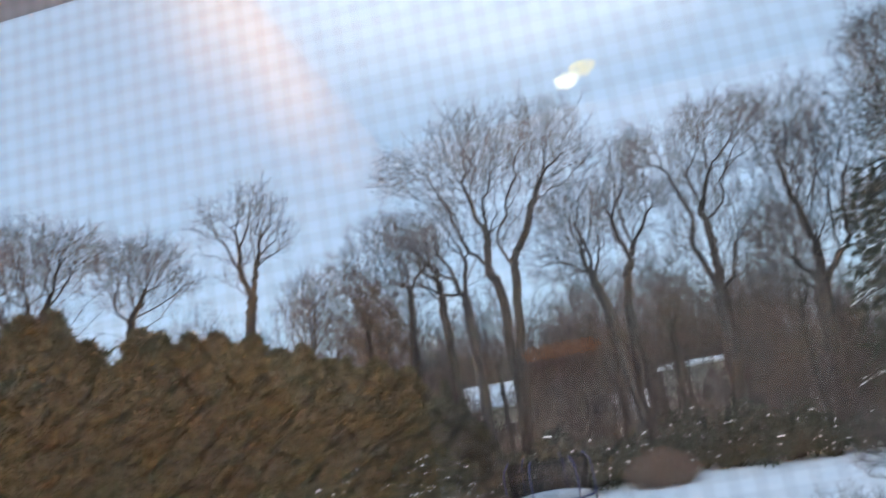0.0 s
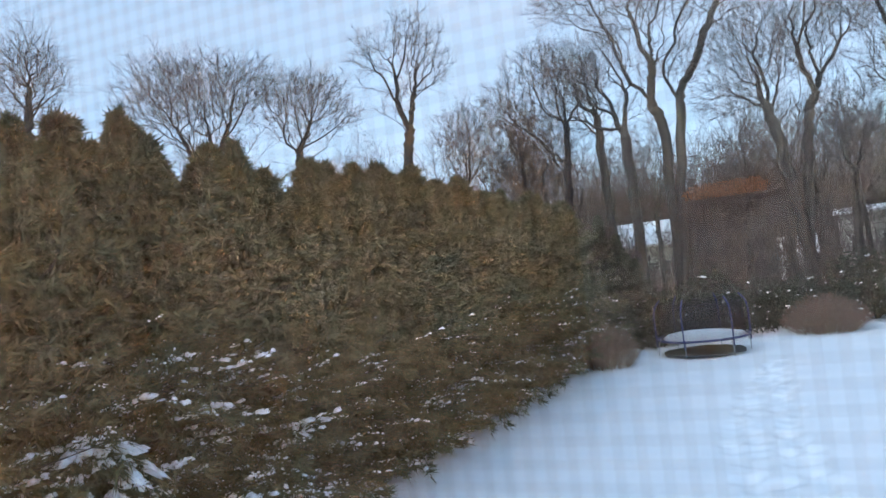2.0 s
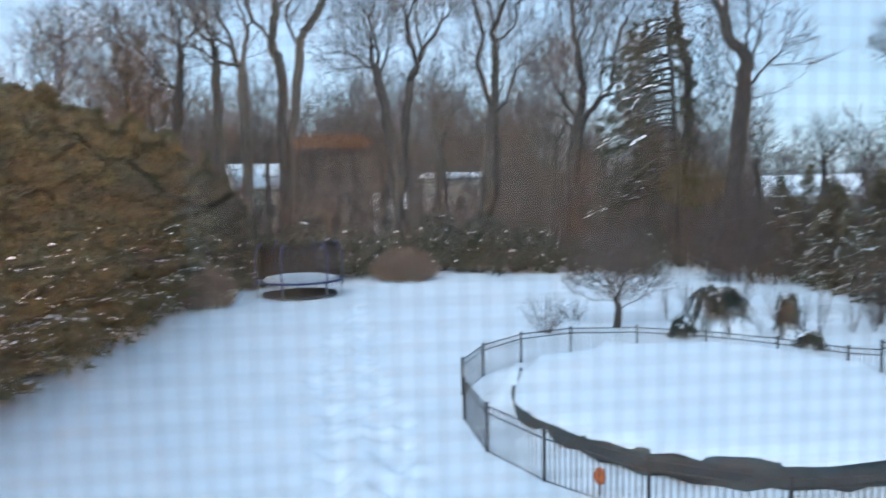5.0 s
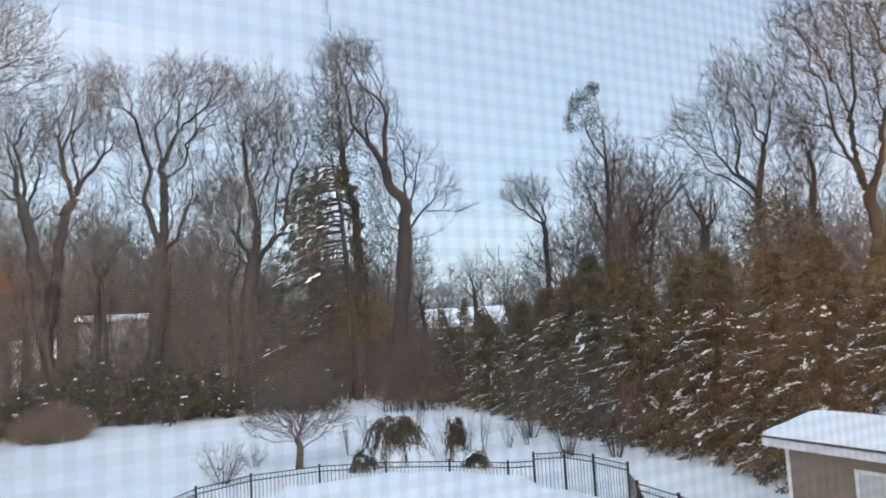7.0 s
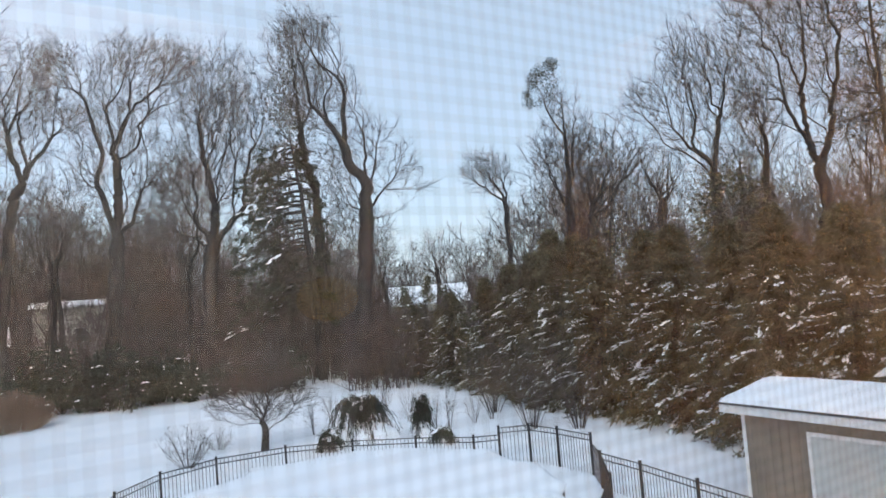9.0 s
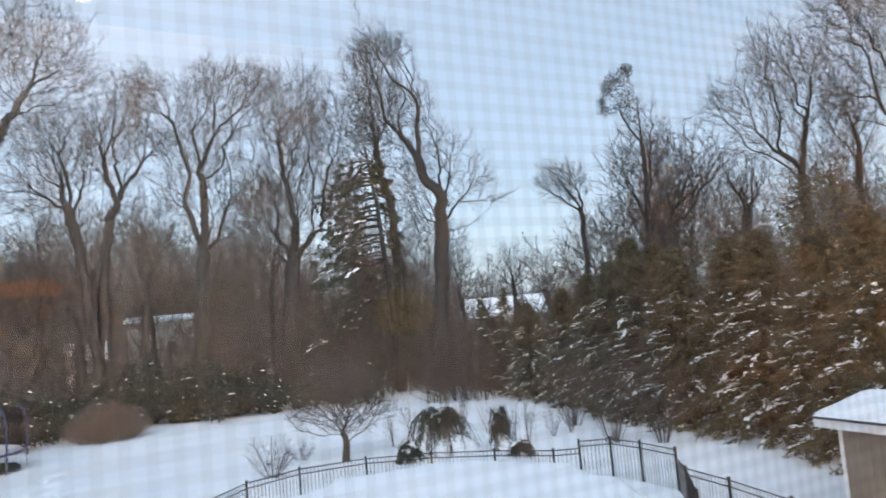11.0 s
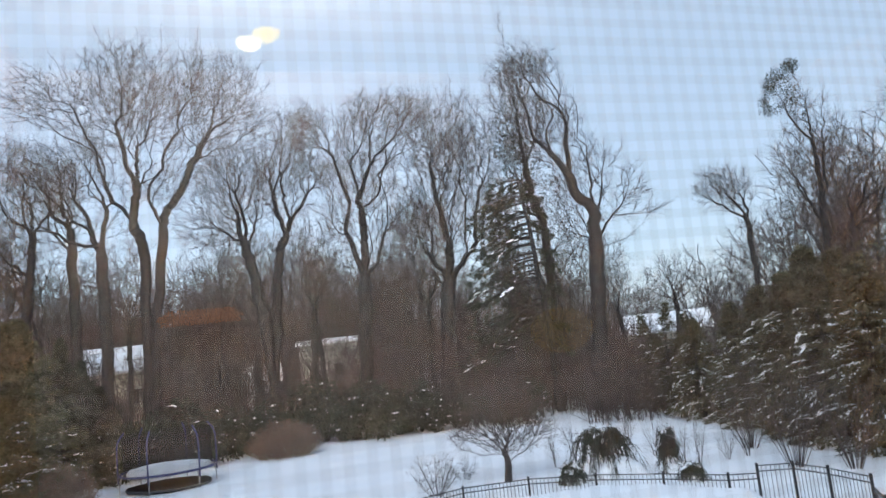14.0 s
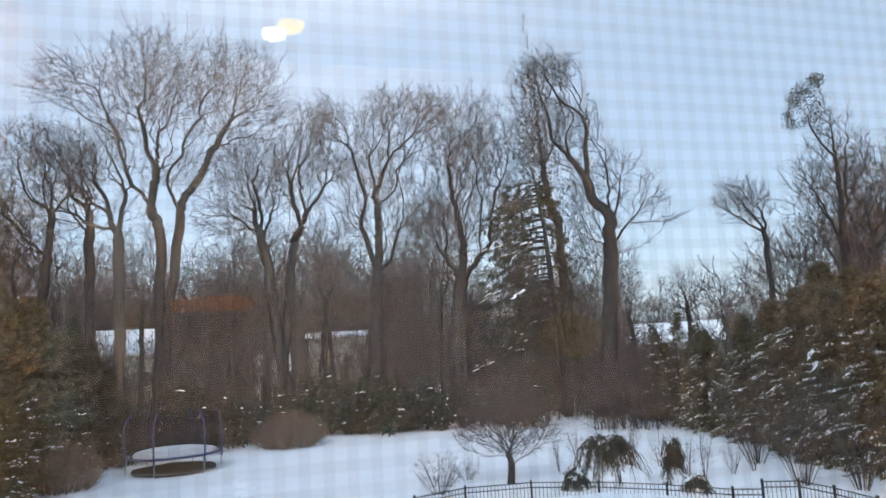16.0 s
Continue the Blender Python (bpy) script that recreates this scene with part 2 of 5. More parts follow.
# ---- ground: one sheet of snow, with a trodden trail ----
def build_ground():
    xs = np.unique(np.concatenate([np.linspace(-900, -60, 15), np.linspace(-60, -24, 25), np.linspace(-24, -15, 30), np.linspace(-15, -1, 150), np.linspace(-1, 16, 60), np.linspace(16, 60, 28), np.linspace(60, 900, 15)]))
    ys = np.unique(np.concatenate([np.linspace(-300, 4, 20), np.linspace(4, 9, 16), np.linspace(9, 37, 230), np.linspace(37, 48, 30), np.linspace(48, 110, 40), np.linspace(110, 1600, 25)]))
    gx, gy = np.meshgrid(xs, ys, indexing="ij")
    z = 0.05 * np.sin(gx * 0.23 + 1.0) * np.cos(gy * 0.17) + 0.03 * np.sin(gx * 0.7 + gy * 0.45) + 0.012 * np.sin(gx * 2.1 - gy * 1.3) * np.sin(gy * 1.7)
    rng = np.random.default_rng(5)
    trails = [[(-4.2, 10.5), (-4.7, 12.3), (-6.4, 16.3), (-8.7, 22.6), (-11.3, 32.5)],
              [(-3.0, 10.3), (-3.6, 12.5), (-4.9, 15.9), (-7.3, 22.0), (-11.0, 32.5)]]
    for trail in trails:
        line = smooth_path(np.array(trail), 62, rng, 0.13)
        for i, (fx, fy) in enumerate(line):
            fx += rng.normal() * 0.06 + (0.17 if i % 2 else -0.17)
            fy += rng.normal() * 0.12
            d2 = ((gx - fx) ** 2 + ((gy - fy) * 0.75) ** 2) / (0.19 + 0.07 * rng.random()) ** 2
            z -= (0.05 + 0.09 * rng.random()) * np.exp(-d2) - 0.02 * np.exp(-((np.sqrt(d2) - 1.6) ** 2) * 3)
    i = np.arange(gx.size).reshape(gx.shape)
    quads = np.stack([i[:-1, :-1], i[1:, :-1], i[1:, 1:], i[:-1, 1:]], -1).reshape(-1, 4)
    ob = new("ground", mesh_of("ground", np.stack([gx, gy, z], -1).reshape(-1, 3), [quads], SNOW))
    tagged(ob, "snow-covered lawn with a trodden trail of footprints", "ground", kind="structure")


build_ground()

# ---- the room behind the camera and its window: axes along the wall, out of it and up ----
FACING = -18.6
house = Matrix.Translation((0, 0, EYE)) @ pose(0, 0, 0, 0, 0, -FACING)


def setting(name, bm, mat, label, category):
    ob = part(name, bm, mat)
    ob.matrix_basis = house
    return tagged(ob, label, category, kind="structure")


def merged(boxes):
    bm = bmesh.new()
    for b in boxes:
        me = bpy.data.meshes.new("scrap")
        src = box(*b)
        src.to_mesh(me)
        src.free()
        bm.from_mesh(me)
        bpy.data.meshes.remove(me)
    return bm


setting("wall_window", merged([(-1.0, -0.06, -1.5, -0.50, 0.055, 1.5), (0.62, -0.06, -1.5, 3.6, 0.055, 1.5),
                               (-0.50, -0.06, 0.30, 0.62, 0.055, 1.5), (-0.50, -0.06, -1.5, 0.62, 0.055, -0.80)]),
        WALLPAINT, "tan painted wall round the window", "wall")
setting("wall_back", box(-1.0, -3.7, -1.5, 3.6, -3.55, 1.5), DARKPAINT, "plain dark brown painted wall", "wall")
setting("wall_west", box(-1.0, -3.55, -1.5, -0.85, -0.06, 1.5), DIMMEDPAINT, "plain brown wall, colour dimmed against the near lamp", "wall")
setting("wall_east", box(3.6, -3.7, -1.5, 3.75, 0.055, 1.5), WALLPAINT, "plain tan painted wall", "wall")
setting("floor", box(-1.0, -3.7, -1.62, 3.75, 0.055, -1.5), BOARDS, "brown wooden floor of the room", "floor")
setting("ceiling", box(-1.0, -3.7, 1.5, 3.75, 0.055, 1.6), CEILPAINT, "plain grey painted ceiling", "ceiling")

setting("wall_lower", box(-1.0, -3.7, -5.7, 3.75, 0.055, -1.622), CREAM, "plain cream lower wall of the house", "wall")

window = new("window_1")
window.matrix_basis = house
tagged(window, "white vinyl window with glass and an insect screen", "window", kind="structure")
top = 0.0615
part("window_frame", merged([(-0.50, 0.057, top, 0.62, 0.075, 0.30), (-0.50, 0.057, -0.80, 0.62, 0.075, -0.74),
                             (-0.50, 0.057, -0.74, -0.42, 0.075, top), (0.54, 0.057, -0.74, 0.62, 0.075, top)]), VINYL, window)
part("pane", box(-0.42, 0.060, -0.74, 0.54, 0.064, top), GLASS, window, "clear glass pane")


def screen_wires():
    """Vertical and horizontal wires of the insect screen, each a thin flat strip."""
    pitch, half = 0.0023, 0.00055
    verts, faces = [], []
    for x in np.arange(-0.42, 0.54, pitch):
        verts.append([(x - half, 0.0712, -0.74), (x + half, 0.0712, -0.74), (x + half, 0.0712, top), (x - half, 0.0712, top)])
    for z in np.arange(-0.74, top, pitch):
        verts.append([(-0.42, 0.0708, z - half), (0.54, 0.0708, z - half), (0.54, 0.0708, z + half), (-0.42, 0.0708, z + half)])
    v = np.array(verts).reshape(-1, 3)
    return mesh_of("insect_screen", v, [np.arange(len(v)).reshape(-1, 4)], GAUZE, False)


child("insect_screen", screen_wires(), window, "fine grey insect mesh")["kind"] = "stuff"

lamp = new("pendant_lamp")
lamp.matrix_basis = house @ pose(0.117, -1.74, 0.0)
tagged(lamp, "small pendant lamp with a glowing amber bowl", "lamp")
bm = bmesh.new()
bmesh.ops.create_cone(bm, cap_ends=True, segments=24, radius1=0.05, radius2=0.06, depth=0.03, matrix=Matrix.Translation((0, 0, 1.485)))
bmesh.ops.create_cone(bm, cap_ends=True, segments=12, radius1=0.0012, radius2=0.0012, depth=0.6, matrix=Matrix.Translation((0, 0, 1.17)))
part("rod", bm, IRON, lamp)


def bowl(cx, cz, radius, mat, name):
    t = np.linspace(0, 2 * math.pi, 25)[:-1]
    v = np.concatenate([np.stack([cx + np.cos(t) * radius * math.cos(p), np.sin(t) * radius * math.cos(p), np.full(24, cz - 0.7 * radius * math.sin(p))], 1) for p in np.linspace(0, 1.55, 7)])
    i = np.arange(168).reshape(7, 24)
    j = np.roll(i, -1, axis=1)
    return child(name, mesh_of(name, v, [np.stack([i[:-1], j[:-1], j[1:], i[1:]], -1).reshape(-1, 4)], mat), lamp)


bowl(0.026, 0.868, 0.036, BULB, "bowl")
# second bowl added to imitate the lamp's doubled reflection in the glazing
bowl(-0.020, 0.842, 0.034, HOT, "bowl")
up_data = bpy.data.lights.new("lamp_light", "POINT")
up_data.energy, up_data.color, up_data.shadow_soft_size = 850.0, (1.0, 0.90, 0.83), 0.010
up = new("lamp_light", up_data)
up.matrix_basis = house @ pose(0.143, -1.74, 0.857)


# ---- two made-up glows, for an orange streak and a yellow patch in the glass ----
def reflected_glow(x, z, half, high, mat, label):
    ob = new("reflected_glow")
    ob.matrix_basis = house @ pose(x, -3.55, z)
    tagged(ob, label, "lamp", "lamps on the wall")
    part("backplate", box(-half * 0.4, 0.0, -high * 0.3, half * 0.4, 0.02, high * 0.3), IRON, ob)
    part("arm", box(-0.012, 0.02, -0.012, 0.012, 0.05, 0.012), IRON, ob)
    bm = box(-half, 0.05, -high, half, 0.05 + 2 * min(high, 0.06), high)
    for v in bm.verts:
        if v.co.z > 0:
            v.co.x *= 0.86
    bmesh.ops.bevel(bm, geom=list(bm.edges), offset=min(high, 0.05) * 0.7, segments=3, affect="EDGES")
    if high > 0.08:
        bm.free()
        bm = bmesh.new()
        bmesh.ops.create_uvsphere(bm, u_segments=24, v_segments=14, radius=1.0, matrix=Matrix.Translation((0, 0.13, 0)) @ Matrix.Diagonal((half, 0.08, high, 1.0)))
    part("shade", bm, mat, ob, "softly glowing body, added for its reflection in the pane")


reflected_glow(-0.125, 0.252, 0.205, 0.034, AMBER, "made-up glowing orange bar that gives a reflected streak")
reflected_glow(1.69, 0.015, 0.18, 0.12, HONEY, "made-up dim yellow glow that gives a reflected patch")


# ---- bare trees ----
def bare_tree(az, r, fork_el, limbs, girth, seed, lean=0.0, label="", name="bare_tree", density=1.0, kind_mat=None):
    """A leafless tree. limbs: bearing and height angle of each main limb's tip, as seen from the window; an optional third
    number bows the limb sideways, in metres."""
    rng = np.random.default_rng(seed)
    x, y = polar(az, r)
    right = np.array([math.cos(radians(az)), -math.sin(radians(az)), 0])
    deep = np.array([math.sin(radians(az)), math.cos(radians(az)), 0])

    def place(a, e, depth=0.0):
        d = r / math.cos(radians(a - az))
        return right * (r * math.tan(radians(a - az))) + deep * depth + np.array([0, 0, EYE + d * math.tan(radians(e))])

    fork = place(az + lean, fork_el)
    base = np.array([0, 0, -0.25])
    trunk = smooth_path([base, base * 0.45 + fork * 0.55 + rng.normal(size=3) * [0.12, 0.12, 0], fork], 12, rng, 0.03)
    flare = girth * (1.0 + 0.5 * np.exp(-np.linspace(0, 8, 12))) * np.linspace(1, 0.8, 12)
    wood = [tubes(trunk[None], flare[None], 9)]
    lines, rads = [], []
    full = list(limbs[:1])
    for m, n in zip(limbs[:-1], limbs[1:]):
        full += [((m[0] + n[0]) / 2, (m[1] + n[1]) / 2 - 0.02 * (n[1] - fork_el)), n]
    limbs = full if density > 0.6 else limbs
    size = max(np.linalg.norm(place(*limb[:2]) - fork) for limb in limbs)
    jig = min(0.10, 0.012 * size)
    # a few leaders leave the trunk one above another; the other limbs fork off the nearest leader
    lead = set(range(0, len(limbs), 3)) | {len(limbs) - 1}
    order = sorted(range(len(limbs)), key=lambda q: q not in lead)
    leaders = []
    for q in order:
        limb = limbs[q]
        tip = place(limb[0], limb[1], rng.uniform(-1, 1) * 0.30 * size)
        if q in lead:
            low = 1.0 if q == 0 else rng.uniform(0.66, 1.0)
            start, thick = along(trunk[None], np.array([[low]]))[0][0, 0], girth * 0.60
        else:
            near = min(leaders, key=lambda w: np.linalg.norm(w[-1] - tip))
            f = rng.uniform(0.15, 0.5)
            start, thick = along(near[None], np.array([[f]]))[0][0, 0], girth * 0.60 * (1 - f) * 0.75
        span = tip - start
        reach = np.linalg.norm(span)
        bow = right * (limb[2] if len(limb) > 2 else rng.normal() * 0.06 * reach) + deep * rng.normal() * 0.05 * reach
        wide = start + span * 0.25 + bow * 0.7 + np.array([span[0], span[1], -0.3 * np.linalg.norm(span[:2])]) * 0.16
        u = np.linspace(0, 1, 12)[:, None]
        sway = (right * rng.normal() + deep * rng.normal()) * 0.055 * reach * np.sin(u * rng.uniform(6, 12) + rng.uniform(0, 6)) * u * (1.2 - u)
        line = sway + smooth_path([start, wide, start + span * 0.6 + bow, tip], 12, rng, jig)
        if q in lead:
            leaders.append(line)
        lines.append(line)
        rads.append(0.018 + (thick - 0.018) * np.linspace(1, 0, 12) ** 1.35)
    lines, rads = np.array(lines), np.array(rads)
    wood.append(tubes(lines, rads, 7))
    d = density
    low_b, low_r = shoots(rng, trunk[None], flare[None], max(2, int(11 * d)), 0.34, 0.26, 62, 0.12, 0.22, 8, 0.28, 0.02)
    b1, r1 = shoots(rng, lines, rads, max(3, int(9 * d)), 0.12, 0.46, 46, 0.02, 0.14, 7, 0.55, 0.020, 0.92)
    b1, r1 = np.concatenate([b1, low_b[:, :7]]), np.concatenate([r1, low_r[:, :7]])
    b2, r2 = shoots(rng, b1, r1, max(2, int(10 * d)), 0.12, 0.46, 44, 0.02, 0.16, 4, 0.5, 0.011)
    b3, r3 = shoots(rng, b2, r2, max(2, int(7 * d)), 0.10, 0.58, 36, 0.02, 0.25, 2, 0.6, 0.0085)
    wood.append(tubes(b1, r1, 4))
    fine = [tubes(b2, r2, 3), tubes(b3, r3, 3)]
    ob = thing(name, x, y, 0, 0, label or "tall leafless tree with grey-brown bark in snow", "tree", "bare trees behind the lawn")
    child("trunk", mesh_of("trunk", *join(wood), kind_mat or BARK), ob)
    child("crown", mesh_of("crown", *join(fine), TWIG, False), ob, "bare grey-brown twigs")
    return ob


def branch_out(rng, pos, par, goals, step, thrift, wander):
    """Grows a branching skeleton from the nodes pos: each goal, near ones first, is reached by a curved shoot from the node
    that gives the shortest way, where the way already grown counts thrift times its length."""
    room = len(pos) + int(sum(3 + 40 / step for _ in goals))
    p, q, way, done = np.zeros((room, 3)), np.zeros(room, int), np.zeros((room, 3)), np.zeros(room)
    n = len(pos)
    p[:n], q[:n] = np.array(pos), np.array(par)
    way[0] = [0, 0, 1]
    for i in range(1, n):
        way[i] = unit(p[i] - p[q[i]])
        done[i] = done[q[i]] + np.linalg.norm(p[i] - p[q[i]])
    order = np.argsort(np.linalg.norm(goals - p[min(n - 1, 8)], axis=1) * (0.55 + 0.9 * rng.random(len(goals))))
    for g in goals[order]:
        off = g - p[:n]
        d = np.linalg.norm(off, axis=1)
        ahead = (off * way[:n]).sum(1) / (d + 1e-6)
        i = int(np.argmin(d * (1.22 - 0.22 * ahead) + thrift * done[:n]))
        k = int(d[i] / step)
        if k < 1:
            continue
        u = np.linspace(0, 1, k + 1)[1:, None]
        first = way[i] * 0.75 + unit(off[i]) * 0.5
        bow = p[i] + first * d[i] * 0.45
        line = p[i] * (1 - u) ** 2 + bow * 2 * u * (1 - u) + g * u**2
        line += np.cumsum(rng.normal(size=line.shape), 0) * wander * step * (0.3 + 0.7 * u) * (1.15 - u)
        prev = np.concatenate([p[i][None], line[:-1]])
        p[n:n + k], way[n:n + k] = line, unit(line - prev)
        q[n:n + k] = np.concatenate([[i], np.arange(n, n + k - 1)])
        done[n:n + k] = done[i] + np.cumsum(np.linalg.norm(line - prev, axis=1))
        n += k
    return p[:n], q[:n]


def skeleton_tubes(pos, par, rad, deep, sides):
    """One short tapered tube for each node and its parent; main shoots carry on their parent's ring."""
    n = len(pos)
    tan = np.zeros_like(pos)
    tan[1:] = unit(pos[1:] - pos[par[1:]])
    tan[0] = [0, 0, 1]
    main = np.full(n, -1)
    for i in range(1, n):
        p = par[i]
        if main[p] < 0 or rad[i] > rad[main[p]]:
            main[p] = i
    smooth = tan.copy()
    has = main >= 0
    smooth[has] = unit(tan[has] + tan[main[has]])
    kids = np.arange(1, n)
    par_k = par[1:]
    leads = main[par_k] == kids
    t0 = np.where(leads[:, None], smooth[par_k], tan[1:])
    r0 = np.where(leads, np.minimum(rad[par_k], rad[1:] * 1.5), np.minimum(rad[par_k] * 0.9, rad[1:] * 1.25))
    th = np.arange(sides) * 2 * math.pi / sides

    def ring(at, t, r):
        a = unit(np.cross(t, deep + np.array([0, 0, 0.13])))
        b = np.cross(t, a)
        return at[:, None] + r[:, None, None] * (a[:, None] * np.cos(th)[:, None] + b[:, None] * np.sin(th)[:, None])

    v = np.stack([ring(pos[par_k], t0, r0), ring(pos[1:], smooth[1:], rad[1:])], 1)
    return v, tan


def segments(v):
    m, _, s, _ = v.shape
    i = np.arange(m * 2 * s).reshape(m, 2, s)
    j = np.roll(i, -1, axis=2)
    return v.reshape(-1, 3), np.stack([i[:, 0], j[:, 0], j[:, 1], i[:, 1]], -1).reshape(-1, 4)


def grown_tree(r, girth, seed, runs, crown, label, name="bare_tree", twigs=4, lift=0.08, tip=0.0105, step=0.42, group="bare trees behind the lawn", long=1.9, full=1.7, thrift=0.42):
    """A leafless tree at distance r. runs: the trunk, then the main limbs, as bearings and height angles from the window;
    crown: rounded masses of branches, as bearing, height angle, half sizes and fullness."""
    rng = np.random.default_rng(seed)
    az = runs[0][0][0]
    x, y = polar(az, r)
    right = np.array([math.cos(radians(az)), -math.sin(radians(az)), 0])
    deep = np.array([math.sin(radians(az)), math.cos(radians(az)), 0])

    def place(a, e):
        c = math.cos(radians(a - az))
        return right * (r * math.tan(radians(a - az))) + np.array([0, 0, EYE + r / c * math.tan(radians(e))])

    pos, par = [np.array([0, 0, -0.3])], [-1]
    for q, run in enumerate(runs):
        pts = [place(*p) for p in run]
        if q == 0:
            pts[0] = np.array([0, 0, -0.3])
            at = 0
        else:
            flat = np.array(pos)
            off = (flat - pts[0]) @ np.stack([right, [0, 0, 1.0]], 1)
            at = int(np.argmin((off ** 2).sum(1)))
            pts[0] = pos[at]
            reach = np.cumsum([0] + [np.linalg.norm(b - a) for a, b in zip(pts[:-1], pts[1:])])
            into = rng.uniform(-0.55, 0.55)
            base = pos[at] @ deep
            pts = [pts[0]] + [p + deep * (base + into * s) for p, s in zip(pts[1:], reach[1:])]
        size = sum(np.linalg.norm(b - a) for a, b in zip(pts[:-1], pts[1:]))
        k = max(3, int(size / step) + 1)
        line = smooth_path(pts, k, rng, 0.14 * step)
        drift = np.cumsum(rng.normal(size=(k, 3)), 0) * 0.12 * step
        line += (drift - drift[-1] * np.linspace(0, 1, k)[:, None]) * (0.3 if q == 0 else 1.0) * (np.arange(k)[:, None] > 0)
        for p in line[1:]:
            pos.append(p)
            par.append(at)
            at = len(pos) - 1
        trunk_nodes = len(pos) if q == 0 else trunk_nodes
    goals = []
    for a, e, ha, he, n in crown:
        n = int(n * full)
        d = unit(rng.normal(size=(n, 3))) * (rng.random((n, 1)) ** 0.45) * (0.8 + 0.42 * rng.random((n, 1)) ** 2)
        wide, tall = r * math.tan(radians(ha)), r * math.tan(radians(he))
        c = place(a, e)
        goals.append(c + right * (d[:, :1] * wide) + deep * (d[:, 1:2] * 0.9 * max(wide, 0.6 * tall)) + np.array([0, 0, 1.0]) * d[:, 2:] * tall)
    goals = np.concatenate(goals)
    # looser growth between the masses and inside the crown
    m = int(0.6 * len(goals))
    one, two = goals[rng.integers(0, len(goals), m)], goals[rng.integers(0, len(goals), m)]
    fork = pos[min(len(pos) - 1, max(2, int(0.85 * trunk_nodes)))]
    mix = rng.random((m, 1)) ** 1.5 * 0.5
    pull = rng.random((m, 1)) ** 1.6 * 0.75
    loose = (one * (1 - mix) + two * mix) * (1 - pull) + fork * pull + rng.normal(size=(m, 3)) * 0.055 * np.ptp(goals, axis=0).max()
    loose[:, 2] = np.minimum(loose[:, 2], np.quantile(goals[:, 2], 0.97))
    goals = np.concatenate([goals, loose])
    pos, par = branch_out(rng, pos, par, goals, step, thrift, 0.19)
    n = len(pos)
    kids = np.zeros(n)
    np.add.at(kids, par[1:], 1)
    load = (kids == 0).astype(float)
    for i in range(n - 1, 0, -1):
        load[par[i]] += load[i]
    rad = np.maximum(tip * (0.8 + 0.2 * load**0.5), girth * (load / load[0]) ** 0.71)
    low = np.exp(-np.maximum(pos[:, 2], 0) / 0.7)
    rad = np.where(rad > 0.55 * girth, rad * (1 + 0.4 * low), rad)
    v6, tan = skeleton_tubes(pos, par, rad, deep, 6)
    v3, _ = skeleton_tubes(pos, par, rad, deep, 3)
    thick = rad[1:] > 0.030
    fine = [segments(v3[~thick])]
    ends = np.nonzero(rad < 0.030)[0]
    ends = ends[ends > 0]
    ends = np.repeat(ends, twigs)
    m = len(ends)
    way = unit(tan[ends] * 0.9 + rng.normal(size=(m, 3)) * 0.42 + [0, 0, lift])
    foot = pos[ends] - tan[ends] * step * rng.random((m, 1))
    size = step * (0.7 + 1.3 * rng.random(m)) * long
    bend = foot + way * size[:, None] * 0.5
    point = bend + unit(way + rng.normal(size=(m, 3)) * 0.3 + [0, 0, 0.1]) * size[:, None] * 0.5
    th = np.arange(3) * 2 * math.pi / 3
    a = unit(np.cross(way, rng.normal(size=(m, 3))))
    c = np.cross(way, a)
    ring = foot[:, None] + tip * 0.72 * (a[:, None] * np.cos(th)[:, None] + c[:, None] * np.sin(th)[:, None])
    cones = np.concatenate([ring, point[:, None]], 1).reshape(-1, 3)
    k = np.arange(m)[:, None] * 4
    sides = np.concatenate([k + [0, 1, 3], k + [1, 2, 3], k + [2, 0, 3]])
    verts, faces = join(fine)
    faces.append(sides + len(verts))
    verts = np.concatenate([verts, cones])
    ob = thing(name, x, y, 0, 0, label, "tree", group)
    me = mesh_of("trunk", *join([segments(v6[thick])]), BARK)
    weld = bmesh.new()
    weld.from_mesh(me)
    bmesh.ops.remove_doubles(weld, verts=list(weld.verts), dist=0.0008)
    weld.to_mesh(me)
    weld.free()
    child("trunk", me, ob)
    child("crown", mesh_of("crown", verts, faces, TWIG, False), ob, "bare grey-brown twigs")
    return ob


def leaf_strips(rng, at, way, length, width, bend=0.25):
    """Leafy sprays: narrow blades."""
    n = len(at)
    side = unit(np.cross(way, rng.normal(size=(n, 3))))
    mid = at + way * length[:, None] * 0.45
    tip = at + way * length[:, None]
    tip[:, 2] -= bend * length
    w = (side * width[:, None]) * 0.5
    v = np.stack([at, mid + w, tip, mid - w], 1).reshape(-1, 3)
    return v, np.arange(4 * n).reshape(-1, 4)


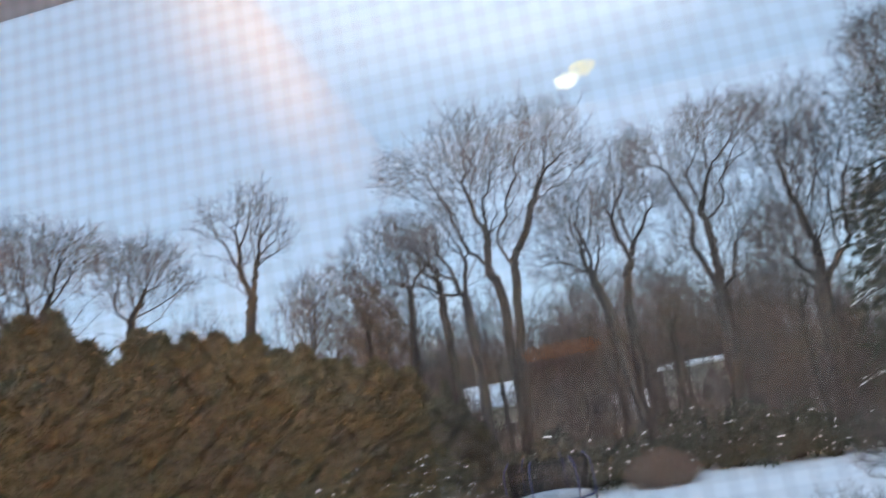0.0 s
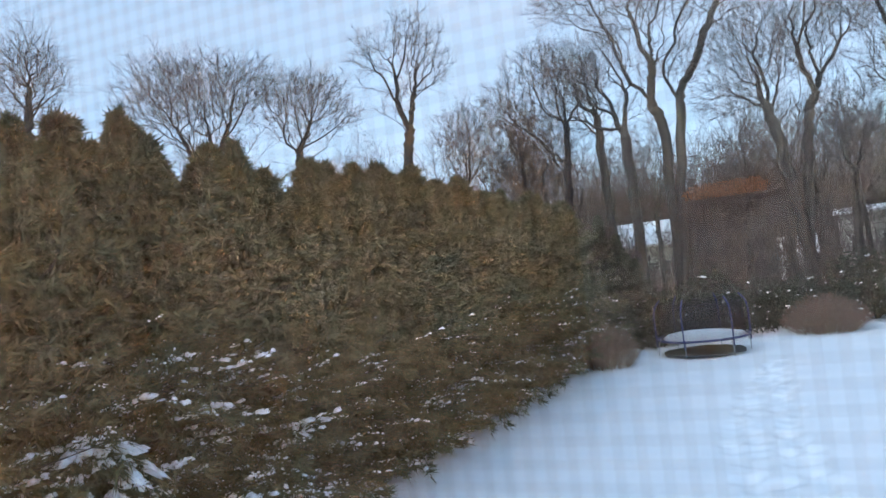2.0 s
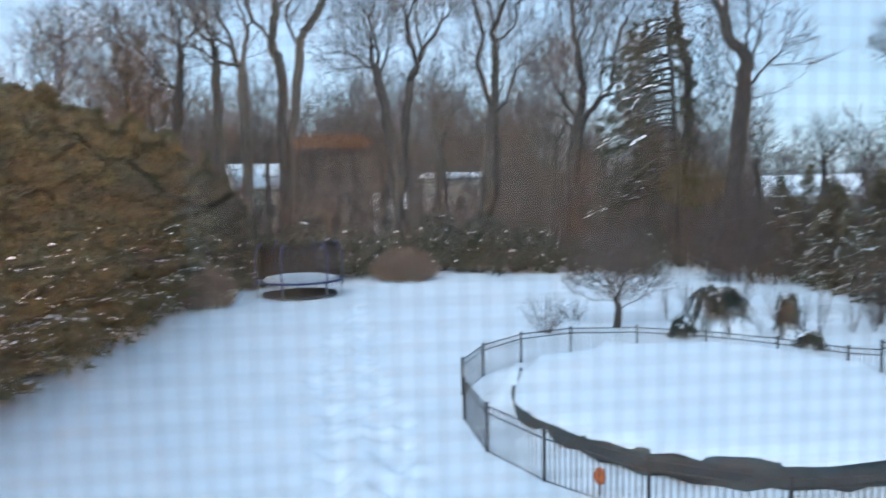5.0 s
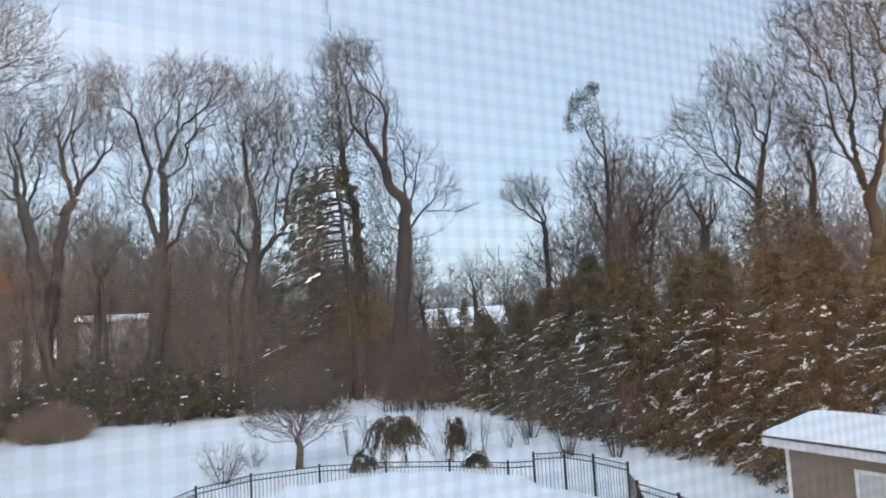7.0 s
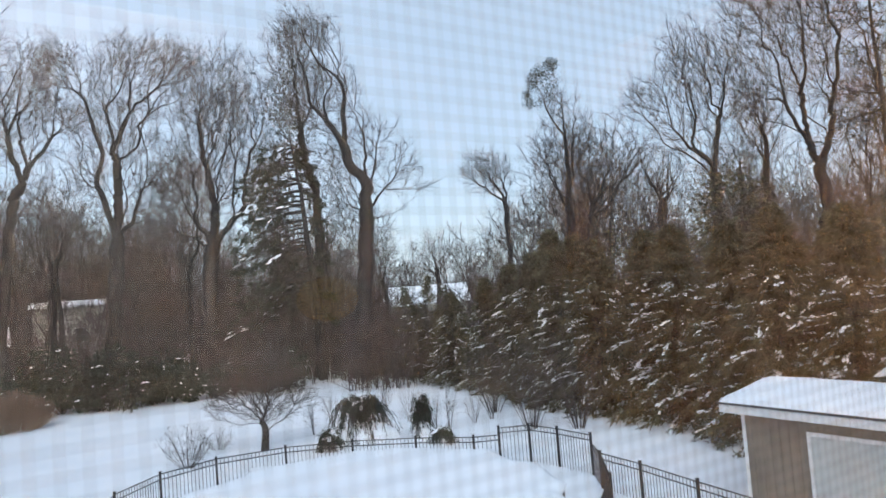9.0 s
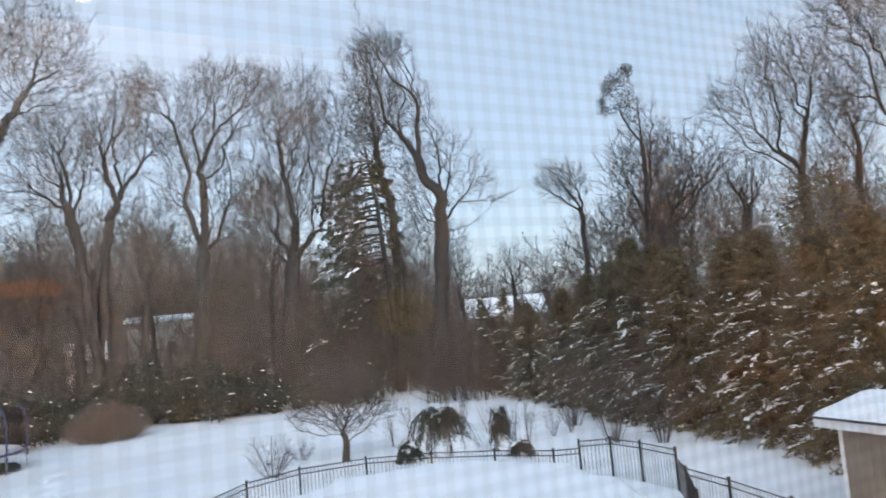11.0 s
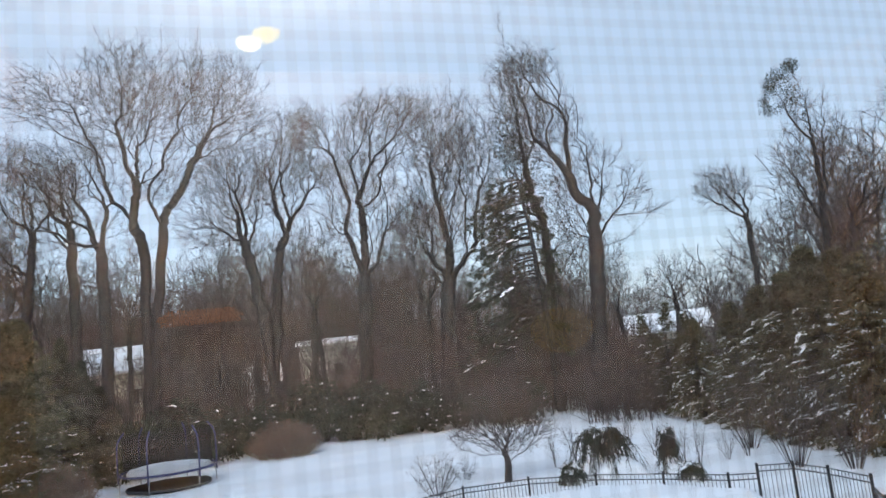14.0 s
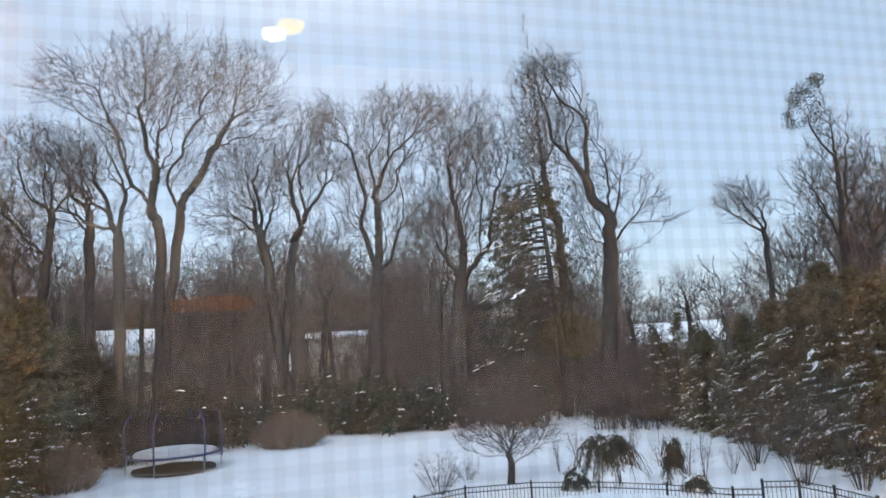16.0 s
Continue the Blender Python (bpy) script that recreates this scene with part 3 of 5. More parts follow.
def snow_lumps(rng, at, way, length, width, thick):
    """Lumps of snow that lie on boughs: low domes, longer than wide."""
    n = len(at)
    way = unit(way * [1, 1, 0.85])
    side = unit(np.cross(way, [0, 0, 1.0]))
    th = np.arange(6) * math.pi / 3
    ring = (way[:, None] * np.cos(th)[:, None] * length[:, None, None] + side[:, None] * np.sin(th)[:, None] * width[:, None, None]) * (0.3 + 1.2 * rng.random((n, 6, 1)))
    up = np.array([0, 0, 1.0])
    low = at[:, None] + ring
    high = at[:, None] + ring * 0.6 + up * thick[:, None, None] * (0.7 + 0.5 * rng.random((n, 6, 1)))
    crest = at + up * thick[:, None] * 1.2
    v = np.concatenate([low, high, crest[:, None]], 1).reshape(-1, 3)
    b = np.arange(n)[:, None, None] * 13
    j = np.arange(6)
    k = (j + 1) % 6
    quads = (b + np.stack([j, k, k + 6, j + 6], -1)[None]).reshape(-1, 4)
    tris = (b + np.stack([j + 6, k + 6, 0 * j + 12], -1)[None]).reshape(-1, 3)
    return v, [quads, tris]


def evergreen(name, height, radius, seed, boughs, sprays, rise, droop, snow, mat, spray=(0.45, 0.14), taper=0.75, bare_foot=0.03, label="", category="conifer", group="", open_crown=False, snow_below=1.0, snow_size=1.0, full=False, streak=1.0):
    """A conifer: a trunk, boughs in whorls that carry many leafy sprays, and the snow that lies on them."""
    rng = np.random.default_rng(seed)
    ob = thing(name, 0, 0, 0, 0, label, category, group)
    trunk = smooth_path([(0, 0, -0.2), (rng.normal() * 0.1, rng.normal() * 0.1, height * 0.5), (rng.normal() * 0.12, 0, height)], 12, rng, 0.02)
    wood = [tubes(trunk[None], (np.linspace(1, 0.06, 12) * radius * (0.085 if not open_crown else 0.06))[None], 7)]
    h = (bare_foot + (0.985 - bare_foot) * rng.random(boughs) ** 1.15) * height
    crown = boughs // 9
    h[:crown] = height * np.linspace(0.80, 0.985, crown)
    reach = radius * np.clip(1.0 - h / height, 0, 1) ** taper * (0.75 + 0.45 * rng.random(boughs)) + 0.10
    if full:
        reach = radius * np.clip(1.0 - (h / height) ** 1.35, 0.02, 1) * (0.62 + 0.70 * rng.random(boughs)) * (1.12 + 0.16 * np.sin(h * 2.1 + seed))
    reach *= np.clip(0.55 + h / (0.18 * height), 0, 1)
    th = rng.random(boughs) * 2 * math.pi
    out = np.stack([np.cos(th), np.sin(th), np.zeros(boughs)], 1)
    u = np.linspace(0, 1, 6)[None, :, None]
    paths = np.array([0, 0, 1.0]) * h[:, None, None] + out[:, None] * u * reach[:, None, None]
    climb = rise * (0.6 + 0.8 * rng.random(boughs)) * (0.6 + 0.8 * h / height)
    paths[..., 2] += ((climb[:, None] * u[..., 0] - droop * u[..., 0] ** 2) * reach[:, None])
    paths += rng.normal(size=paths.shape) * 0.05 * u
    wood.append(tubes(paths[::2, ::(1 if open_crown else 5)], np.linspace(0.03, 0.008, 6)[None, ::(1 if open_crown else 5)].repeat(len(paths[::2]), 0), 3))
    child("trunk", mesh_of("trunk", *join(wood), BARK), ob)
    s = (1 - rng.random((boughs, sprays)) ** (1.3 if open_crown else 1.9)) * 0.98 + 0.02
    at, tan = along(paths, s)
    way = unit(unit(tan) * 0.8 + rng.normal(size=at.shape) * 0.55 + [0, 0, rise * 0.5 - droop * 0.35])
    n = boughs * sprays
    size = (0.6 + 0.8 * rng.random(n)) * spray[0]
    foot, way = at.reshape(-1, 3) + rng.normal(size=(n, 3)) * 0.5 * spray[0] * [0.5, 0.5, 0.4], way.reshape(-1, 3)
    half = unit(np.cross(way, rng.normal(size=(n, 3)))) * (size * spray[1] / spray[0] * (0.35 + 0.3 * rng.random(n)))[:, None]
    point = foot + way * size[:, None] - np.array([0, 0, 1.0]) * (size * (0.1 + droop * 0.3))[:, None]
    blades = np.stack([foot - half, foot + half, point], 1).reshape(-1, 3)
    child("foliage", mesh_of("foliage", blades, [np.arange(3 * n).reshape(-1, 3)], mat, False), ob)
    if snow:
        m = int(boughs * snow)
        pick = rng.choice(np.nonzero(h < height * snow_below)[0], m)
        # patches: boughs on some sides of the tree carry more than others
        lie = 0.5 + 0.5 * np.sin(th[pick] * 3 + h[pick] * 2.3) * np.cos(h[pick] * 3.1 - th[pick])
        pick = pick[rng.random(m) < 0.25 + 0.75 * lie]
        m, links = len(pick), 7
        big = rng.random(m) ** 3
        first = 0.35 + 0.5 * rng.random((m, 1))
        sa, sw = along(paths[pick], np.minimum(first + np.arange(links) * (0.02 + 0.05 * big[:, None]) * (0.6 + 0.8 * rng.random((m, links))), 1.0))
        sw = unit(sw).reshape(-1, 3)
        sa = sa.reshape(-1, 3) + [0, 0, 0.05] + rng.normal(size=(m * links, 3)) * [0.06, 0.06, 0.02]
        big = np.repeat(big, links) * (0.2 + 1.0 * rng.random(m * links))
        v, f = snow_lumps(rng, sa, sw, (0.03 + 0.11 * big) * snow_size * streak, (0.016 + 0.075 * big) * snow_size, (0.016 + 0.055 * big) * snow_size)
        child("snow", mesh_of("snow", v, f, CLUMP), ob, "lumps of fresh snow on the boughs")["kind"] = "stuff"
    return ob


def stand(ob, x, y, z=0.0, turn=0.0, size=1.0, tall=1.0):
    ob.matrix_basis = pose(x, y, z, 0, 0, turn) @ Matrix.Diagonal((size, size, size * tall, 1))
    return ob


def again(ob, x, y, turn, size=1.0, tall=1.0, z=0.0):
    made = copy_thing(ob, Matrix.Identity(4))
    return stand(made, x, y, z, turn, size, tall)


def twig_bush(az, r, width, height, seed, stems, label, mat=RUST, name="bare_bush", dome=True, category="bush", depth=1.0):
    """A leafless bush: many thin stems that fan out from the ground and fork."""
    rng = np.random.default_rng(seed)
    x, y = polar(az, r)
    th = rng.random(stems) * 2 * math.pi
    q = np.sqrt(rng.random(stems))
    near = 0.28 if dome else 0.06
    foot = np.stack([np.cos(th) * q * width * near, np.sin(th) * q * width * near * depth, np.full(stems, -0.1)], 1)
    top_z = height * ((np.sqrt(np.clip(1 - 0.92 * q**2, 0, 1)) if dome else 1 - 0.3 * q) * (0.8 + 0.3 * rng.random(stems)))
    tip = np.stack([np.cos(th) * q * width * 0.5, np.sin(th) * q * width * 0.5 * depth, top_z], 1)
    u = np.linspace(0, 1, 5)[None, :, None]
    lines = foot[:, None] * (1 - u) + tip[:, None] * u + rng.normal(size=(stems, 5, 3)) * 0.05 * u
    rads = (0.4 + 0.6 * min(1, height / 2.2)) * np.linspace(0.012, 0.005, 5)[None].repeat(stems, 0)
    b1, r1 = shoots(rng, lines, rads, 7, 0.2, 0.38, 45, 0.05, 0.2, 4, 0.6, 0.0035)
    b2, r2 = shoots(rng, b1, r1, 3, 0.2, 0.55, 45, 0.0, 0.2, 2, 0.7, 0.003)
    ob = thing(name, x, y, 0, -az, label, category)
    child("stems", mesh_of("stems", *join([tubes(lines, rads, 4)]), mat, False), ob)
    child("twigs", mesh_of("twigs", *join([tubes(b1, r1, 3), tubes(b2, r2, 3)]), mat, False), ob)
    return ob


def leafy_shrub(seed, width, height, leaves, snow, mat=BROADLEAF, label="dark broadleaf evergreen shrub at the edge of the snow", name="evergreen_shrub"):
    """A dense evergreen shrub of many broad leaves on short stems."""
    rng = np.random.default_rng(seed)
    ob = thing(name, 0, 0, 0, 0, label, "shrub", "evergreen shrubs along the lawn")
    lumps = rng.normal(size=(9, 3)) * [width * 0.22, width * 0.18, height * 0.16] + [0, 0, height * 0.5]
    stems = np.stack([np.zeros((9, 3)) + [0, 0, -0.1], lumps * [0.4, 0.4, 0.6], lumps], 1)
    child("stems", mesh_of("stems", *join([tubes(stems, np.array([[0.05, 0.035, 0.015]]).repeat(9, 0), 5)]), BARK), ob)
    d = unit(rng.normal(size=(leaves, 3)))
    at = lumps[rng.integers(0, 9, leaves)] + d * [width * 0.26, width * 0.24, height * 0.30] * (0.55 + 0.45 * rng.random((leaves, 1)))
    at[:, 2] = np.maximum(at[:, 2], 0.03)
    size = 0.14 + 0.14 * rng.random(leaves)
    v, f = leaf_strips(rng, at, unit(d + rng.normal(size=d.shape) * 0.6), size, size * 0.42, 0.3)
    child("leaves", mesh_of("leaves", v, [f], mat, False), ob)
    if snow:
        pick = rng.choice(leaves, snow)
        v, f = snow_lumps(rng, at[pick], unit(d[pick] * [1, 1, 0.15]), 0.06 + 0.2 * rng.random(snow) ** 2, 0.04 + 0.1 * rng.random(snow) ** 2, 0.03 + 0.04 * rng.random(snow))
        child("snow", mesh_of("snow", v, f, CLUMP), ob, "small patches of snow on the leaves")["kind"] = "stuff"
    return ob


# ---- the tall bare trees behind the lawn ----
grown_tree(58, 0.38, 11, [[(-24.6, -2.9), (-24.2, 8.1), (-24.8, 11.0), (-24.5, 13.9), (-24.4, 15.7), (-24.3, 17.3)], [(-24.4, 15.7), (-25.1, 17.1), (-26.3, 19.5), (-27.5, 22.5), (-27.6, 23.8)], [(-24.3, 17.3), (-25.0, 19.1), (-25.0, 21.1), (-25.1, 23.8)], [(-24.3, 17.3), (-23.5, 18.5), (-22.9, 20.8), (-22.3, 23.9)], [(-24.8, 11.0), (-26.6, 13.5), (-27.4, 16.3), (-29.3, 18.4), (-32.1, 20.7)], [(-24.6, 13.9), (-22.8, 14.7), (-22.1, 17.1), (-21.3, 22.8)], [(-24.5, 14.3), (-26.2, 13.7)]],
           [(-24.7, 21.1, 4.4, 3.7, 620), (-30.4, 19.8, 3.3, 2.4, 300), (-21.5, 19.6, 2.2, 3.5, 160), (-24.8, 13.9, 2.2, 2.2, 60)], "broad tall leafless tree with a domed fan of branches")
grown_tree(58, 0.36, 12, [[(-24.4, -2.9), (-22.9, 10.1), (-21.5, 13.4), (-19.6, 17.1)], [(-19.6, 17.1), (-20.2, 20.0), (-19.8, 23.8)], [(-19.6, 17.1), (-18.6, 19.6), (-17.5, 22.8)], [(-19.6, 17.1), (-16.9, 19.1), (-15.2, 21.8)], [(-19.6, 16.9), (-16.1, 17.7), (-14.1, 18.4)], [(-22.8, 10.5), (-23.5, 13.0), (-22.4, 15.5)]],
           [(-17.9, 20.6, 3.2, 3.5, 520), (-19.9, 21.6, 1.5, 3.1, 140), (-15.7, 18.3, 2.0, 2.0, 160), (-22.3, 13.8, 2.0, 2.2, 90)], "tall leafless tree leaning over from a shared base")
grown_tree(55, 0.38, 13, [[(-27.0, -1.8), (-27.1, 9.0), (-26.4, 13.1), (-27.2, 15.5), (-27.4, 16.9)], [(-27.1, 9.4), (-28.9, 9.9), (-31.4, 11.0), (-33.4, 10.8)], [(-26.4, 13.1), (-25.9, 16.7), (-27.5, 17.9), (-29.4, 17.2)], [(-27.4, 8.7), (-28.6, 13.1), (-29.4, 16.2)], [(-27.3, 15.5), (-28.7, 16.4), (-30.0, 16.2)]],
           [(-27.4, 16.3, 1.5, 2.0, 96), (-29.5, 13.9, 3.1, 3.1, 126), (-31.7, 10.8, 2.2, 1.8, 63), (-26.3, 11.0, 1.8, 2.6, 25)], "crooked leafless tree hung with old vines", twigs=5)
grown_tree(60, 0.36, 14, [[(-29.0, -1.5), (-29.0, 9.5), (-29.6, 12.3)], [(-29.5, 11.9), (-31.3, 14.3), (-31.9, 16.2)], [(-29.5, 11.9), (-29.6, 15.1), (-29.8, 17.0)], [(-29.0, 9.5), (-30.7, 11.1), (-32.4, 11.9)]],
           [(-30.9, 14.6, 3.1, 2.8, 157), (-29.1, 11.1, 2.2, 2.6, 48)], "leafless tree with a low crooked crown")
grown_tree(56, 0.38, 15, [[(-15.1, -2.5), (-16.8, 8.5), (-18.2, 9.8)], [(-18.2, 9.8), (-17.2, 12.4), (-17.5, 15.4), (-16.8, 17.5)], [(-18.2, 9.8), (-20.0, 10.8), (-21.0, 13.8)], [(-16.8, 8.5), (-15.9, 12.3), (-15.9, 15.7)], [(-18.2, 9.8), (-18.4, 12.4), (-19.3, 15.0)], [(-15.8, 5.3), (-15.7, 8.8), (-14.2, 9.4)]],
           [(-18.1, 14.5, 3.1, 3.3, 520), (-15.6, 13.6, 1.8, 3.5, 240), (-20.4, 10.8, 2.0, 2.2, 130)], "leafless tree with a leaning trunk and a crooked crown")
grown_tree(57, 0.34, 16, [[(-15.9, -2.4), (-14.7, 7.0), (-13.5, 10.8)], [(-13.5, 10.8), (-13.9, 13.5), (-13.5, 18.4)], [(-13.5, 10.8), (-12.8, 13.0), (-12.5, 19.0)], [(-13.5, 10.8), (-11.8, 13.1), (-9.7, 15.0)], [(-13.9, 9.6), (-14.7, 13.5), (-14.9, 17.0)]],
           [(-12.9, 16.5, 2.0, 3.7, 380), (-10.9, 14.2, 1.5, 1.8, 110), (-15.1, 14.8, 1.3, 2.6, 120)], "leafless tree with narrow upright branches", twigs=5)
grown_tree(54, 0.5, 17, [[(-9.0, -4.0), (-8.0, 7.3), (-7.8, 11.7)], [(-7.8, 11.7), (-9.4, 13.2), (-11.3, 15.1), (-11.8, 18.3)], [(-7.9, 13.1), (-9.1, 14.7), (-9.1, 17.3)], [(-7.8, 12.4), (-6.3, 15.2), (-3.5, 17.5), (-1.3, 18.8)], [(-7.9, 11.7), (-5.5, 11.9), (-4.8, 12.8), (-3.0, 11.1)], [(-6.3, 13.8), (-6.2, 17.8), (-7.2, 19.4)], [(-8.1, 5.5), (-9.1, 9.2), (-10.3, 10.8)], [(-8.0, 5.5), (-6.8, 9.0), (-5.6, 10.2)]],
           [(-11.5, 17.9, 1.7, 2.0, 330), (-7.1, 18.7, 1.5, 2.0, 240), (-4.1, 18.3, 2.7, 2.2, 480), (-9.7, 10.6, 1.8, 2.6, 140), (-6.0, 8.9, 1.8, 2.6, 150), (-3.7, 10.9, 1.3, 1.8, 90), (-8.3, 15.7, 2.2, 1.8, 90)], "thick twisted leafless tree with tangled vines", twigs=5)
grown_tree(55, 0.55, 19, [[(-2.6, -4.7), (-1.4, 4.8), (-1.0, 7.9)], [(-1.1, 7.5), (-1.9, 10.7), (-2.9, 14.4), (-3.4, 17.8)], [(-1.0, 7.9), (-0.6, 11.9), (0.1, 18.7)], [(-0.9, 7.5), (0.9, 11.3), (2.2, 17.6)], [(-1.6, 8.0), (-3.8, 10.7), (-5.0, 12.6)], [(-1.2, 4.8), (1.4, 7.7), (2.9, 9.3)], [(-1.8, 5.3), (-3.6, 8.2), (-5.3, 8.8)], [(-1.0, 4.4), (2.0, 5.8)], [(-1.1, 8.4), (-1.8, 13.9), (-1.1, 18.2)], [(-0.9, 9.3), (0.4, 13.6), (1.2, 17.9)]],
           [(-0.2, 15.7, 4.0, 4.2, 900), (-3.6, 10.0, 2.6, 2.6, 260), (2.0, 11.2, 1.8, 3.5, 200), (-4.7, 6.5, 1.8, 1.8, 90)], "sturdy leafless oak with a dense rounded crown", twigs=5)
grown_tree(50, 0.52, 21, [[(8.8, -7.5), (9.9, 0.9), (10.4, 6.8)], [(10.1, 6.5), (9.1, 9.4), (8.0, 12.2), (6.6, 15.3), (5.8, 18.6), (5.6, 21.4)], [(10.0, 6.3), (8.8, 8.1), (8.6, 11.2), (9.1, 14.7), (9.5, 18.3)], [(10.5, 6.8), (11.6, 8.1), (12.2, 9.0), (11.5, 10.3), (11.5, 10.9)], [(12.2, 9.0), (13.6, 10.0), (14.8, 11.6)], [(12.0, 8.7), (14.3, 8.4), (16.0, 8.6)], [(10.4, 7.4), (10.3, 11.4), (11.1, 14.2)], [(5.9, 18.2), (7.4, 19.7), (9.1, 19.9)], [(8.0, 12.2), (6.6, 13.3), (5.2, 13.0)]],
           [(6.3, 20.6, 2.7, 1.8, 247), (9.2, 16.2, 1.4, 2.8, 172), (11.0, 12.6, 1.8, 2.0, 67), (13.7, 10.3, 1.8, 2.0, 45), (14.9, 8.5, 1.1, 0.7, 15), (6.9, 15.9, 1.8, 2.6, 105), (8.9, 7.2, 1.1, 2.6, 30)], "thick broken-topped leafless tree with a stout trunk")
grown_tree(60, 0.2, 18, [[(-12.6, -3.6), (-12.1, 3.2), (-12.1, 5.0)], [(-12.1, 5.0), (-13.1, 6.9), (-13.4, 8.2)], [(-12.1, 5.0), (-11.7, 7.2), (-11.4, 8.5)], [(-12.1, 5.0), (-10.5, 6.2)]],
           [(-12.0, 6.8, 2.4, 2.0, 260)], "round-crowned leafless tree deeper in the wood")
grown_tree(62, 0.22, 22, [[(21.1, -4.1), (21.4, 6.5), (20.8, 7.9)], [(20.8, 7.8), (19.6, 9.5), (18.7, 10.6)], [(20.8, 7.9), (20.3, 9.3), (20.0, 11.0)], [(21.4, 6.5), (21.5, 8.7), (21.7, 10.5)], [(21.2, 7.0), (19.1, 8.5), (18.0, 9.2)]],
           [(19.8, 9.4, 2.0, 1.8, 330), (21.6, 9.2, 0.7, 1.5, 50)], "small leafless tree with a sloping round crown")
ivy_tree = grown_tree(53, 0.3, 29, [[(6.0, -4.7), (6.7, 6.6), (5.9, 11.2), (5.5, 15.9), (5.3, 19.6)], [(5.9, 11.4), (4.3, 13.2), (3.2, 15.5)], [(5.5, 15.9), (4.0, 18.0), (3.3, 19.8)], [(5.7, 13.4), (7.2, 16.3), (8.0, 18.8)], [(6.2, 8.9), (3.9, 10.1), (2.3, 11.6)], [(5.5, 17.4), (6.3, 19.9), (7.4, 21.4)]],
           [(4.9, 16.4, 2.2, 3.7, 336), (5.7, 20.6, 2.6, 1.8, 120), (7.2, 16.3, 1.3, 2.6, 72), (3.6, 11.0, 2.0, 2.0, 108)], "tall leafless tree with scattered dark ivy in its crown", name="ivy_tree")
tuft_tree = grown_tree(52, 0.3, 41, [[(26.2, -3.5), (26.5, 7.0), (26.4, 11.8), (26.3, 14.6), (25.8, 16.9)], [(26.6, 6.5), (27.0, 10.4), (27.6, 14.1)], [(26.3, 5.7), (25.1, 8.4), (24.2, 10.3)], [(26.3, 14.2), (25.3, 16.2), (24.1, 15.7), (23.8, 14.1)], [(26.5, 7.0), (27.9, 10.4), (28.3, 12.7)]],
           [(27.3, 10.9, 1.2, 2.8, 79), (24.8, 9.3, 1.3, 3.1, 55), (25.6, 14.3, 0.9, 1.5, 29)], "slender leafless tree with a leafy tuft at the tip", name="tufted_tree", twigs=5)
grown_tree(50, 0.3, 23, [[(27.4, -4.4), (28.1, 5.1), (28.0, 6.2)], [(28.1, 5.1), (29.5, 5.8), (31.4, 8.7), (33.4, 11.4)], [(28.0, 6.2), (27.8, 7.7), (28.8, 9.4)], [(29.5, 5.8), (30.1, 8.4), (29.6, 10.2)], [(28.1, 5.5), (27.0, 7.4)]],
           [(29.9, 8.2, 2.3, 2.4, 147), (32.3, 9.4, 1.5, 1.8, 42), (27.8, 7.3, 1.3, 1.8, 28)], "gnarled leafless tree with a rounded crown")
grown_tree(47, 0.28, 24, [[(32.6, -4.7), (33.2, 5.5), (33.1, 6.8)], [(33.1, 5.5), (32.2, 8.0), (32.1, 9.5)], [(33.1, 6.8), (33.8, 9.3)], [(33.2, 5.5), (34.4, 7.1), (34.7, 8.3)]],
           [(33.3, 7.6, 1.8, 2.4, 115)], "gnarled leafless tree beside the evergreens")
grown_tree(45, 0.27, 25, [[(36.7, -4.8), (37.3, 6.8), (37.1, 9.7)], [(37.1, 9.7), (36.3, 12.7), (35.0, 16.2)], [(36.9, 11.0), (36.0, 14.4), (35.8, 17.9)], [(37.1, 9.7), (37.2, 13.4), (37.5, 17.6)], [(37.2, 7.2), (34.4, 10.5), (32.5, 13.9), (31.5, 15.4)], [(34.4, 10.5), (32.9, 11.5), (31.0, 12.9)], [(37.4, 7.2), (38.2, 11.6), (39.0, 16.0)]],
           [(36.2, 15.6, 2.5, 3.2, 336), (38.6, 14.4, 1.5, 3.5, 176), (32.6, 13.4, 2.0, 2.0, 120), (34.8, 10.0, 1.8, 1.8, 64)], "leafless tree with long upright branches")
grown_tree(42, 0.3, 26, [[(44.3, -5.1), (44.2, 5.1), (43.5, 8.8), (43.5, 12.4)], [(43.5, 12.4), (42.7, 15.3), (41.5, 17.8), (40.1, 19.7)], [(43.5, 12.4), (43.9, 16.2), (44.0, 20.0), (43.5, 22.7)], [(43.5, 8.8), (42.0, 11.8), (40.1, 15.8), (39.3, 18.7)], [(44.1, 7.1), (45.5, 10.8), (46.3, 15.7)], [(43.7, 13.1), (45.5, 17.4), (46.3, 21.6)]],
           [(41.7, 18.4, 3.3, 4.4, 448), (45.3, 18.9, 3.1, 5.3, 384), (39.9, 13.4, 2.0, 3.1, 136), (46.0, 11.9, 1.8, 3.5, 120)], "large leafless tree with long upright branches")
grown_tree(46, 0.2, 27, [[(39.7, -4.9), (40.8, 8.8), (40.8, 12.8)], [(40.7, 8.0), (39.6, 10.6), (39.4, 12.7)], [(40.7, 8.0), (42.0, 10.2), (42.5, 12.6)]],
           [(40.7, 10.8, 2.0, 3.7, 180)], "slim leafless tree behind the evergreens")
